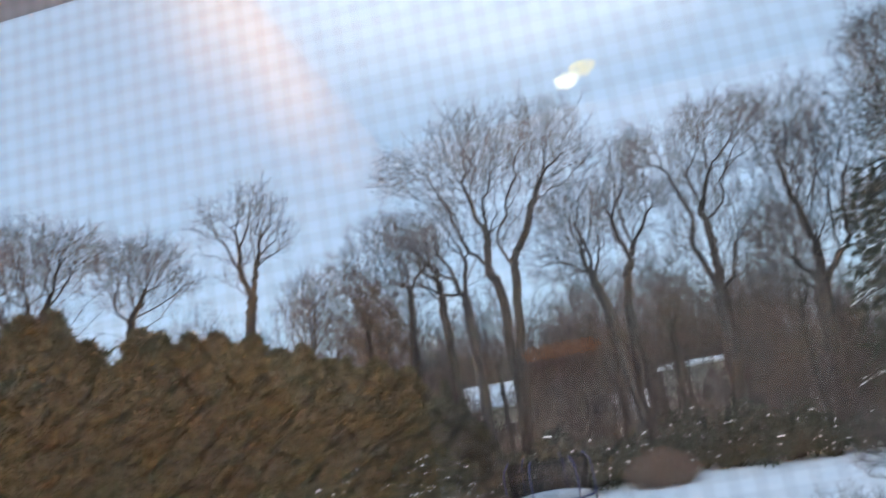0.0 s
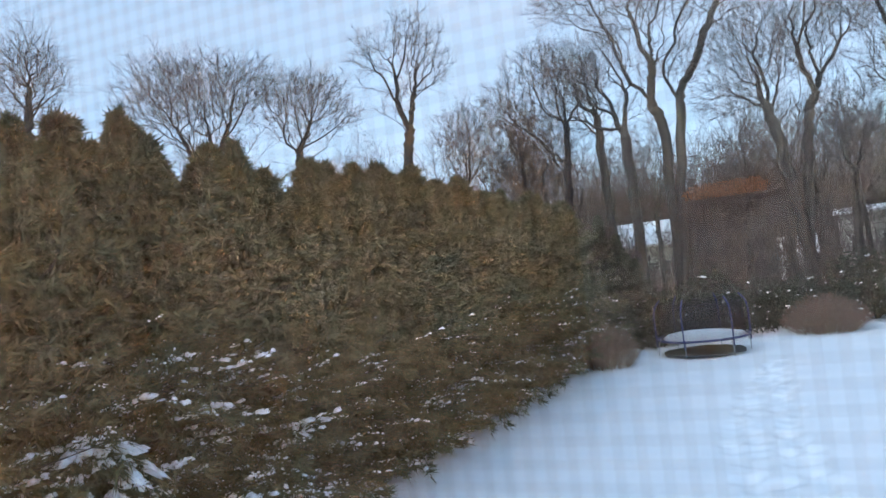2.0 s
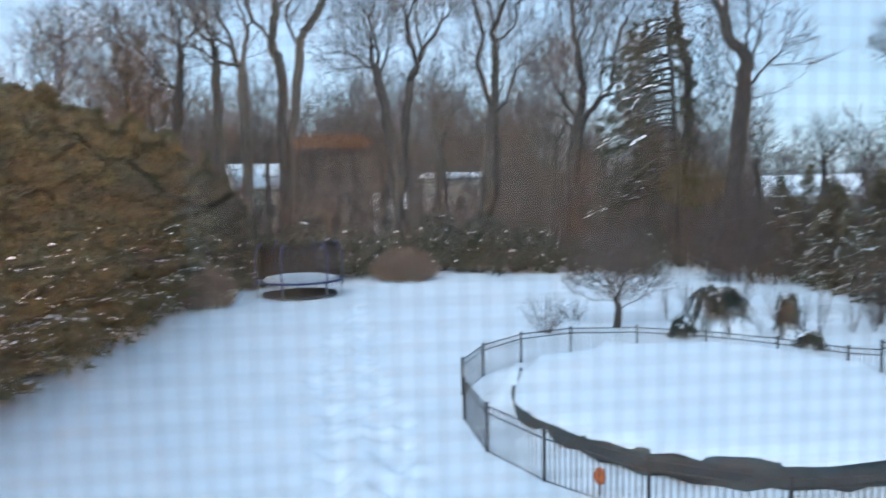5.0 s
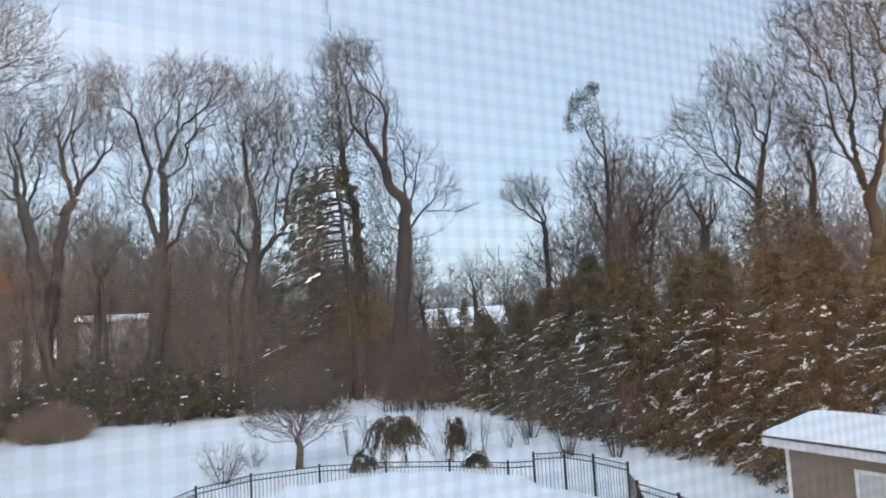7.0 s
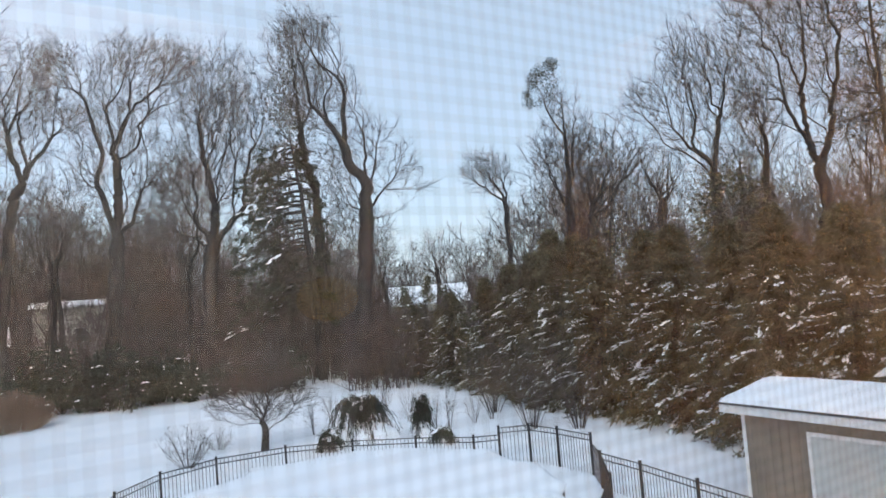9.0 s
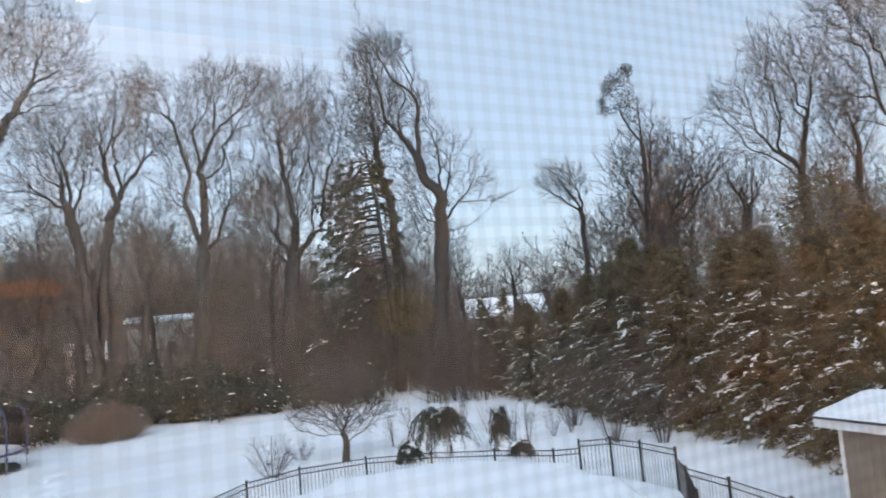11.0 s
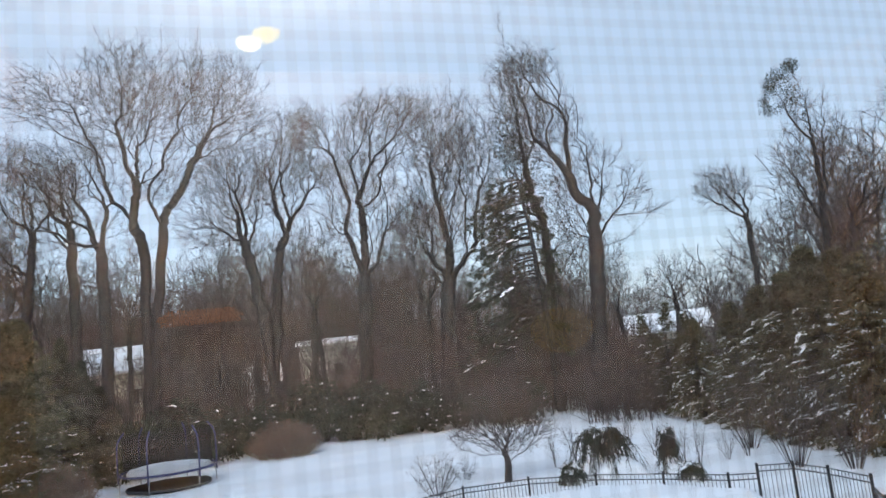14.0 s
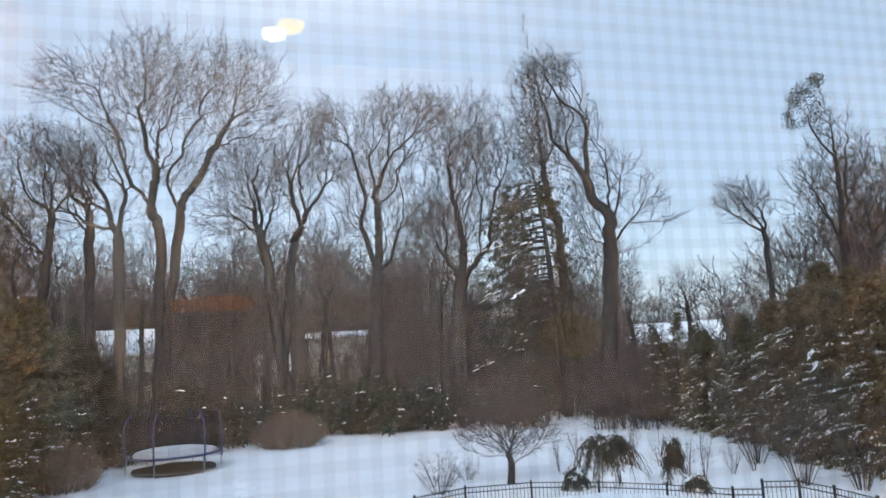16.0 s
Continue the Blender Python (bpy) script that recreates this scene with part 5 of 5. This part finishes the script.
for i, (a, r, h) in enumerate(((5.2, 30.0, 1.5), (6.6, 32.0, 1.7), (12.6, 31.0, 1.6), (14.6, 29.5, 1.5), (15.6, 29.0, 1.7), (17.6, 29.5, 1.3), (10.8, 34.0, 1.9), (19.0, 30.0, 1.5))):
    twig_bush(a, r, 0.8, h, 160 + i, 6, "few thin bare stems standing in the snow", BRUSH, name="bare_shrub", dome=False)
twig_bush(22.0, 27.6, 3.6, 4.6, 171, 26, "tall leafless twiggy shrub behind the fence", BRUSH, dome=False)
twig_bush(19.2, 31.5, 3.6, 4.0, 172, 24, "tall leafless twiggy shrub behind the fence", BRUSH, dome=False)
twig_bush(25.6, 27.0, 3.0, 3.8, 173, 22, "tall leafless twiggy shrub beside the evergreens", BRUSH, dome=False)
grown_tree(28.0, 0.11, 181, [[(1.6, -10.7), (1.5, -9.2), (1.4, -8.5)], [(1.4, -8.5), (-0.4, -7.5), (-2.5, -6.7)], [(1.4, -8.9), (-0.7, -8.5), (-2.0, -8.0)], [(1.4, -8.5), (0.3, -7.2), (-1.0, -5.5)], [(1.4, -8.5), (1.2, -6.8), (0.8, -4.7)], [(1.4, -8.5), (2.1, -6.9), (2.8, -4.4)], [(1.4, -8.5), (2.9, -7.6), (4.8, -6.3)], [(1.5, -8.7), (3.5, -7.9), (5.5, -7.4)], [(1.4, -8.5), (0.8, -7.2), (-0.3, -5.0)], [(1.4, -8.5), (2.5, -7.2), (4.0, -5.4)]],
           [(1.7, -5.0, 3.7, 2.0, 420), (-1.2, -6.8, 1.8, 1.0, 90), (4.3, -6.9, 1.5, 0.8, 70), (1.6, -7.3, 2.2, 1.1, 60)], "small spreading leafless tree by the fence", name="small_tree", tip=0.0062, step=0.2, lift=0.04, twigs=5, group="")


def weeping_shrub(az, r, width, height, seed, label, snow_heap=True, shoots_n=70, stiff=False):
    """A low dark shrub whose boughs arch over and hang, with snow heaped on it."""
    rng = np.random.default_rng(seed)
    x, y = polar(az, r)
    ob = thing("weeping_shrub", x, y, 0, -az, label, "shrub")
    th = rng.random(shoots_n) * 2 * math.pi
    q = 0.35 + 0.65 * rng.random(shoots_n)
    u = np.linspace(0, 1, 8)[None, :]
    outw = width * 0.5 * q[:, None] * u
    high = height * (0.75 + 0.35 * rng.random(shoots_n))[:, None] * np.sin(np.clip(0.25 + u * (1.4 if stiff else 2.8), 0, math.pi))
    lines = np.stack([np.cos(th)[:, None] * outw, np.sin(th)[:, None] * outw, np.maximum(high, 0.05 * u)], -1)
    child("boughs", mesh_of("boughs", *join([tubes(lines, np.linspace(0.03, 0.01, 8)[None].repeat(shoots_n, 0), 4)]), BARK), ob)
    at, tan = along(lines, 0.2 + 0.8 * rng.random((shoots_n, 60)))
    at = at + rng.normal(size=at.shape) * 0.06
    way = unit(unit(tan) * 0.5 + rng.normal(size=at.shape) * 0.65 + [0, 0, -0.4]).reshape(-1, 3)
    n = len(way)
    v, f = leaf_strips(rng, at.reshape(-1, 3), way, 0.12 + 0.22 * rng.random(n), np.full(n, 0.03), 0.6)
    child("foliage", mesh_of("foliage", v, [f], BROADLEAF, False), ob, "dark hanging needles")
    if snow_heap:
        th_m = np.linspace(0, 2 * math.pi, 17)[:-1]
        mound = [np.stack([np.cos(th_m) * width * q_ * (0.9 + 0.2 * np.sin(3 * th_m + seed)), np.sin(th_m) * width * q_ * 0.8, np.full(16, z_ * height)], 1) for q_, z_ in ((0.46, -0.08), (0.40, 0.18), (0.28, 0.34), (0.12, 0.42), (0.01, 0.43))]
        mi = np.arange(80).reshape(5, 16)
        mj = np.roll(mi, -1, axis=1)
        child("snow_mound", mesh_of("snow_mound", np.concatenate(mound), [np.stack([mi[:-1], mj[:-1], mj[1:], mi[1:]], -1).reshape(-1, 4)], SNOW), ob, "mound of snow under the boughs")
        k = 12
        pick = rng.choice(shoots_n, k)
        sa, sw = along(lines[pick], 0.3 + 0.3 * rng.random((k, 1)))
        v, f = snow_lumps(rng, sa[:, 0], unit(sw[:, 0]), 0.12 + 0.22 * rng.random(k), 0.06 + 0.10 * rng.random(k), 0.04 + 0.05 * rng.random(k))
        child("snow", mesh_of("snow", v, f, CLUMP), ob, "heaped snow")
    return ob


weeping_shrub(8.9, 28.0, 3.1, 1.55, 191, "low weeping evergreen with heaped snow near the fence", True, 44)
weeping_shrub(13.5, 27.6, 0.9, 1.4, 192, "narrow dark weeping evergreen capped with snow", True, 30)
weeping_shrub(6.4, 26.6, 1.0, 0.6, 193, "small low evergreen poking out of the snow", True, 26)
weeping_shrub(15.0, 26.2, 0.9, 0.45, 194, "small low evergreen poking out of the snow", True, 22)

# ---- young pointed spruces in front of the far snowy roof ----
spires = [evergreen("young_spruce", 6.0, 1.6, 140 + i, 110, 40, 0.45, 0.30, 0.8, SPRUCE, (0.22, 0.040), 1.25, 0.02, "young pointed dark green spruce dusted with snow", group="young spruces", snow_size=0.7, streak=1.5) for i in range(2)]
for i, (a, r, tall) in enumerate(((14.67, 46, 6.4), (12.95, 47, 5.9), (16.03, 46, 5.75))):
    x, y = polar(a, r)
    if i < 2:
        stand(spires[i], x, y, 0, 50 * i, tall / 6.0)
    else:
        again(spires[0], x, y, 130, tall / 6.0)
# ---- the round pool under its snow ----
POOL_X, POOL_Y = 2.58, 17.43
pool = thing("round_pool", POOL_X, POOL_Y, 0, 0, "round above-ground pool with a dark cover under deep snow", "pool")
rng = np.random.default_rng(201)
th = np.linspace(0, 2 * math.pi, 97)[:-1]
rough = np.interp(th, np.linspace(0, 2 * math.pi, 49), np.append(rng.normal(size=48), 0)) * 0.05
rough[0] = rough[-1] = 0


def rings(levels):
    """A lathe of 96 steps: radius, height and roughness per level."""
    v = np.concatenate([np.stack([np.cos(th) * (r + rough * k), np.sin(th) * (r + rough * k), z + rough * k * 0.8], 1) for r, z, k in levels])
    i = np.arange(len(levels) * 96).reshape(len(levels), 96)
    j = np.roll(i, -1, axis=1)
    return v, [np.stack([i[:-1], j[:-1], j[1:], i[1:]], -1).reshape(-1, 4)]


child("wall", mesh_of("wall", *rings([(4.55, -0.1, 0), (4.55, 0.6, 0), (4.5, 0.62, 0)]), TARP), pool, "dark pool wall")
child("cover", mesh_of("cover", *rings([(4.62, 0.20, 1.6), (4.66, 0.36, 1.2), (4.69, 0.56, 0.8), (4.64, 0.64, 0.5), (4.4, 0.67, 0.3)]), TARP), pool, "dark crumpled cover hanging over the edge")
child("snow", mesh_of("snow", *rings([(4.69, 0.58, 1.7), (4.66, 0.67, 1.4), (4.45, 0.77, 0.8), (4.1, 0.81, 0.3), (3.2, 0.83, 0.1), (1.6, 0.84, 0), (0.01, 0.845, 0)]), SNOW), pool, "thick smooth snow")
# a bank of drifted snow against part of the wall
drift_th = np.linspace(radians(120), radians(335), 40)
lump = (0.75 + 0.35 * np.sin(drift_th * 9) * np.sin(drift_th * 23 + 1)) * np.where(np.abs(drift_th - radians(219)) < 0.10, 2.2, np.where(drift_th < radians(194), 3.2, np.where(drift_th < radians(245), 1.0, 0.6)))
fade = np.clip(np.minimum(np.arange(40), 39 - np.arange(40)) / 8.0, 0, 1)
prof = [(5.6, -0.06), (5.2, 0.10), (4.95, 0.22), (4.72, 0.30), (4.5, 0.30)]
dv = np.concatenate([np.stack([np.cos(drift_th) * r, np.sin(drift_th) * r, np.where(z > 0, z * lump * fade - 0.03, z)], 1) for r, z in prof])
di = np.arange(200).reshape(5, 40)
drift = new("snow_drift", mesh_of("snow_drift", dv, [np.stack([di[:-1, :-1], di[:-1, 1:], di[1:, 1:], di[1:, :-1]], -1).reshape(-1, 4)], SNOW))
drift.matrix_basis = pose(POOL_X, POOL_Y, 0)
tagged(drift, "bank of drifted snow against the pool wall", "snow drift")

# ---- the iron fence round the pool: post, then bearing and distance ----
FENCE_H = 0.90
RING = [(3.9, 11.85), (-4.23, 13.05), (-8.82, 14.55), (-10.6, 16.6), (-10.72, 18.6), (-9.05, 20.4), (-6.0, 22.0), (-2.1, 23.0), (2.95, 23.4), (8.0, 23.2), (12.9, 22.7), (17.4, 22.1), (19.4, 22.2)]
RAISED = [(19.4, 22.2), (21.75, 22.4), (23.9, 21.6), (26.4, 20.5)]
NEAR = [(26.4, 20.5), (27.0, 19.2)]
SPUR = [(27.0, 19.2), (29.9, 18.0), (33.9, 16.4), (38.6, 15.0), (44.0, 13.9)]
REST = [(27.0, 19.2), (27.6, 17.0), (26.6, 14.8), (22.0, 12.9), (14.0, 11.7), (3.9, 11.85)]
post_me = None
fence_made = {}


def stick(p, q, r, sides=4):
    return tubes(np.array([[p, q]], float), np.full((1, 2), r), sides)


def fence_run(spots, label, tall=0.0):
    """Posts, two top rails, a foot rail and pickets between them."""
    high = FENCE_H + tall
    pts = [np.array([*polar(a, r), 0.0]) for a, r in spots]
    ob = tagged(new("iron_fence"), label, "fence", "iron fence round the pool")
    for p in pts:
        key = (round(p[0], 2), round(p[1], 2))
        if key in fence_made:
            continue
        fence_made[key] = True
        bm = box(p[0] - 0.032, p[1] - 0.032, -0.15, p[0] + 0.032, p[1] + 0.032, high + 0.05, 0.006)
        src = box(p[0] - 0.04, p[1] - 0.04, high + 0.05, p[0] + 0.04, p[1] + 0.04, high + 0.075, 0.008)
        me = bpy.data.meshes.new("scrap")
        src.to_mesh(me)
        src.free()
        bm.from_mesh(me)
        bpy.data.meshes.remove(me)
        part("post", bm, IRON, ob)
    for p, q in zip(pts[:-1], pts[1:]):
        for z in (high, high - 0.15, -0.04):
            v, f = stick(p + [0, 0, z], q + [0, 0, z], 0.016)
            child("rail", mesh_of("rail", v, [f], IRON, False), ob)
        n = max(2, int(np.linalg.norm(q - p) / 0.115))
        for i in range(1, n):
            m = p + (q - p) * i / n
            if high not in fence_made:
                v, f = stick((0, 0, -0.05), (0, 0, high), 0.0085)
                fence_made[high] = mesh_of("picket", v, [f], IRON, False)
            child("picket", fence_made[high], ob).location = (m[0], m[1], 0)
    return ob


fence_run(RAISED, "taller black iron fence panels where the fence turns", 0.2)
fence_run(NEAR, "short black iron fence panel beside the corner")
fence_run(RING, "black iron picket fence curving round the pool in snow")
fence_run(REST, "black iron picket fence closing the ring round the pool")
fence_run(SPUR, "black iron picket fence running from the pool to the shed")

# orange toy caught by the fence
ball = thing("orange_toy", *polar(0.15, 12.55), 0.28, 0, "small orange plastic toy by the fence", "toy")
bm = bmesh.new()
bmesh.ops.create_icosphere(bm, subdivisions=3, radius=0.13)
for v in bm.verts:
    v.co = Vector((v.co.x * 0.85, v.co.y * 0.7, v.co.z * (1.35 if v.co.z > 0 else 1.05))) * (1 + 0.12 * noise.noise(v.co * 9))
part("body", bm, ORANGE, ball)
part("stick", box(-0.012, -0.012, -0.36, 0.012, 0.012, -0.1, 0.003), IRON, ball)

# ---- trampoline ----
TX, TY = polar(-23.4, 38.6)
tramp = thing("trampoline", TX, TY, 0, 12, "round trampoline with blue poles and snow on its mat", "trampoline")
R = 2.18


def hoop(radius, z, thick, mat, name, label=""):
    t = np.linspace(0, 2 * math.pi, 49)
    line = np.stack([np.cos(t) * radius, np.sin(t) * radius, np.full(49, z)], 1)
    v, f = tubes(line[None], np.full((1, 49), thick), 8)
    return child(name, mesh_of(name, v, [f], mat), tramp, label)


hoop(R, 0.80, 0.055, BLUE, "pad", "blue padded rim")
hoop(R - 0.12, 0.78, 0.03, STEEL, "frame")
bm = bmesh.new()
bmesh.ops.create_circle(bm, cap_ends=True, segments=48, radius=R - 0.1)
for v in bm.verts:
    v.co.z = 0.77
bmesh.ops.solidify(bm, geom=list(bm.faces), thickness=0.02)
part("mat", bm, MAT, tramp, "black jumping mat")
t2 = np.linspace(0, 2 * math.pi, 49)[:-1]
lv = [np.stack([np.cos(t2) * r * (1 + 0.04 * np.sin(5 * t2 + k)), np.sin(t2) * r * (1 + 0.05 * np.cos(3 * t2)), np.full(48, z)], 1) for k, (r, z) in enumerate([(R - 0.22, 0.775), (R - 0.3, 0.92), (R - 0.7, 1.00), (R - 1.4, 1.05), (0.02, 1.06)])]
li = np.arange(240).reshape(5, 48)
lj = np.roll(li, -1, axis=1)
child("snow", mesh_of("snow", np.concatenate(lv), [np.stack([li[:-1], lj[:-1], lj[1:], li[1:]], -1).reshape(-1, 4)], SNOW), tramp, "heap of snow on the mat")
for k in range(6):
    a = radians(60 * k + 18)
    c, s = math.cos(a), math.sin(a)
    line = smooth_path([(c * (R + 0.06), s * (R + 0.06), 0.45), (c * (R + 0.08), s * (R + 0.08), 1.6), (c * (R + 0.02), s * (R + 0.02), 2.35), (c * (R - 0.28), s * (R - 0.28), 2.8)], 12, rng, 0.0)
    v, f = tubes(line[None], np.full((1, 12), 0.038), 8)
    child("pole", mesh_of("pole", v, [f], BLUE), tramp, "blue foam-covered pole")
    line = np.array([[(c * (R - 0.1), s * (R - 0.1), 0.78), (c * (R + 0.02), s * (R + 0.02), 0.4), (c * (R + 0.02), s * (R + 0.02), -0.1)]])
    v, f = tubes(line, np.full((1, 3), 0.025), 6)
    child("leg", mesh_of("leg", v, [f], STEEL), tramp)
nv = np.concatenate([np.stack([np.cos(t2) * (R - 0.15), np.sin(t2) * (R - 0.15), np.full(48, z)], 1) for z in (0.8, 1.7, 2.6)])
ni = np.arange(144).reshape(3, 48)
nj = np.roll(ni, -1, axis=1)
child("net", mesh_of("net", nv, [np.stack([ni[:-1], nj[:-1], nj[1:], ni[1:]], -1).reshape(-1, 4)], NET), tramp, "thin dark safety net")
# snow-free ground, its dark colour also standing for the trampoline's shadow
bm = bmesh.new()
bmesh.ops.create_circle(bm, cap_ends=True, segments=40, radius=R * 0.9)
for v in bm.verts:
    w = 1 + 0.12 * noise.noise(v.co * 1.7)
    v.co = Vector((v.co.x * w, v.co.y * w, 0.10))
bmesh.ops.solidify(bm, geom=list(bm.faces), thickness=0.06)
shaded_bare_patch = part("shaded_bare_patch", bm, SHADED_EARTH)
shaded_bare_patch.location = (TX, TY, 0)
tagged(shaded_bare_patch, "snow-free ground with the trampoline's shadow painted in", "ground", kind="structure")

# ---- shed with a flat snowy roof: axes along its eaves, away from the lawn and up ----
shed = thing("shed", 10.33, 14.25, 0, 0, "taupe shed with white trim and snow on its flat roof", "shed")
shed.matrix_basis = pose(10.33, 14.25, 0, 0, 0, 15.4 - 180)
# local y runs along the eave towards the house, local x away to the lawn's side
L = 6.2


def gable():
    """A low roof slab, 40 mm thick, that rises to a ridge 1.5 m in."""
    bm = bmesh.new()
    ends = [[bm.verts.new((x, y, z)) for x, z in ((0.05, 2.325), (-1.5, 2.56), (-3.05, 2.325), (-3.05, 2.365), (-1.5, 2.60), (0.05, 2.365))] for y in (-0.03, L + 0.3)]
    for i in range(6):
        j = (i + 1) % 6
        bm.faces.new((ends[0][i], ends[0][j], ends[1][j], ends[1][i]))
    for a, b, c, d in ((0, 1, 4, 5), (1, 2, 3, 4)):
        bm.faces.new([ends[0][q] for q in (d, c, b, a)])
        bm.faces.new([ends[1][q] for q in (a, b, c, d)])
    bmesh.ops.recalc_face_normals(bm, faces=list(bm.faces))
    return bm


part("wall", box(-2.75, 0.35, -0.2, -0.30, L, 2.16, 0.0), TAUPE, shed)
for i in range(27):
    w = 0.22
    y0 = 0.36 + i * w
    if y0 + w > L:
        break
    part("siding_board", box(-0.300, y0 + 0.006, -0.1, -0.288, y0 + w - 0.006, 2.12, 0.003), TAUPE, shed)
part("corner_trim", box(-0.39, 0.33, -0.1, -0.275, 0.42, 2.14, 0.005), WHITE, shed)
part("fascia", box(-0.02, 0.0, 2.14, 0.02, L + 0.3, 2.32, 0.004), WHITE, shed, "white painted fascia board")
part("gable_fascia", box(-3.0, -0.02, 2.14, -0.02, 0.02, 2.32, 0.004), WHITE, shed)
part("soffit", box(-3.0, 0.02, 2.145, -0.02, L + 0.3, 2.17), WHITE, shed)
part("roof", gable(), SHINGLE, shed, "dark roof edge")
bm = bmesh.new()
bmesh.ops.create_grid(bm, x_segments=40, y_segments=60, size=0.5)
for v in bm.verts:
    x, y = (v.co.x - 0.5) * 3.06 + 0.03, (v.co.y + 0.5) * (L + 0.3) - 0.01
    edge = min(0.03 - x, y + 0.01, x + 3.03)
    slope = 0.235 * (1 - abs(x + 1.5) / 1.55)
    rise = 0.17 * math.sqrt(max(0.0, 1 - (1 - min(edge / 0.55, 1)) ** 2)) + 0.02 * noise.noise(Vector((x * 0.8, y * 0.8, 0)))
    v.co = Vector((x, y, 2.368 + slope + max(0.0, rise) * (1 if edge > 0.001 else 0)))
part("snow", bm, SNOW, shed, "smooth thick snow on the roof")
door = part("door", box(-0.286, 1.95, 0.0, -0.262, 4.6, 1.80, 0.006), PALE, shed, "pale grey roll-up door")
for i in range(4):
    part("panel", box(-0.2615, 2.0, 0.05 + 0.44 * i, -0.252, 4.55, 0.45 + 0.44 * i, 0.01), PALE, door)
part("door_trim", merged([(-0.287, 1.87, 0.0, -0.258, 1.95, 1.88), (-0.287, 4.6, 0.0, -0.258, 4.68, 1.88), (-0.287, 1.95, 1.80, -0.258, 4.6, 1.88)]), WHITE, shed)


# ---- houses beyond the wood ----
def far_house(az, r, turn, wide, deep, eaves, ridge, siding, windows, label, snow=True):
    """A gabled house: walls, snowy roof slopes and windows with frames. windows: place along the front, sill and size."""
    x, y = polar(az, r)
    ob = thing("house", x, y, 0, -az + turn, label, "house")
    bm = bmesh.new()
    w, d = wide / 2, deep / 2
    v = [bm.verts.new(c) for c in ((-w, -d, -0.5), (w, -d, -0.5), (w, d, -0.5), (-w, d, -0.5), (-w, -d, eaves), (w, -d, eaves), (w, d, eaves), (-w, d, eaves), (-w, 0, ridge), (w, 0, ridge))]
    for f in ((0, 1, 5, 4), (2, 3, 7, 6), (1, 2, 6, 9, 5), (3, 0, 4, 8, 7), (3, 2, 1, 0)):
        bm.faces.new([v[i] for i in f])
    part("wall", bm, siding, ob)
    for sgn, nm in ((-1, "roof"), (1, "roof")):
        bm = bmesh.new()
        e = 0.35
        c = [(-w - e, sgn * (d + e), eaves - 0.15), (w + e, sgn * (d + e), eaves - 0.15), (w + e, 0, ridge + 0.05), (-w - e, 0, ridge + 0.05)]
        bm.faces.new([bm.verts.new(q) for q in (c if sgn < 0 else c[::-1])])
        geo = bmesh.ops.extrude_face_region(bm, geom=list(bm.faces))
        for q in geo["geom"]:
            if isinstance(q, bmesh.types.BMVert):
                q.co.z += 0.2
        bmesh.ops.recalc_face_normals(bm, faces=list(bm.faces))
        part(nm, bm, SNOW if snow else SHINGLE, ob, "snow-covered roof slope")
    for wx, wz, ww, wh in windows:
        wf = part("window", box(wx - ww / 2 - 0.09, -d - 0.06, wz - 0.09, wx + ww / 2 + 0.09, -d + 0.02, wz + wh + 0.09), WHITE, ob, "white window frame")
        for k in (0, 1):
            part("pane", box(wx - ww / 2, -d - 0.075, wz + k * (wh / 2 + 0.02), wx + ww / 2, -d - 0.055, wz + k * (wh / 2 + 0.02) + wh / 2 - 0.02), DARKPANE, wf)
    return ob


far_house(-11.3, 84, 0, 6.4, 8, 6.9, 7.2, GREYSIDE, [(0.9, 3.3, 0.9, 1.3), (-1.8, 3.3, 0.9, 1.3), (0.9, 0.9, 0.9, 1.3)], "grey two-storey house beyond the trees with snowy roof", True)
far_house(-26.4, 78, 0, 5.2, 9, 6.0, 8.2, CREAM, [(-1.2, 3.0, 0.9, 1.3), (1.2, 3.0, 0.9, 1.3)], "cream house beyond the trees with a snowy roof", True)
far_house(-16.4, 82, 0, 3.4, 5, 3.4, 5.0, WHITE, [(0.3, 1.3, 0.8, 1.0)], "small white garage beyond the trees with a snowy roof", True)
far_house(14.0, 92, 0, 11.5, 12, 4.3, 6.2, CREAM, [(-3, 1.4, 1.0, 1.3), (3, 1.4, 1.0, 1.3)], "low house with a broad snowy roof beyond the evergreens", True)
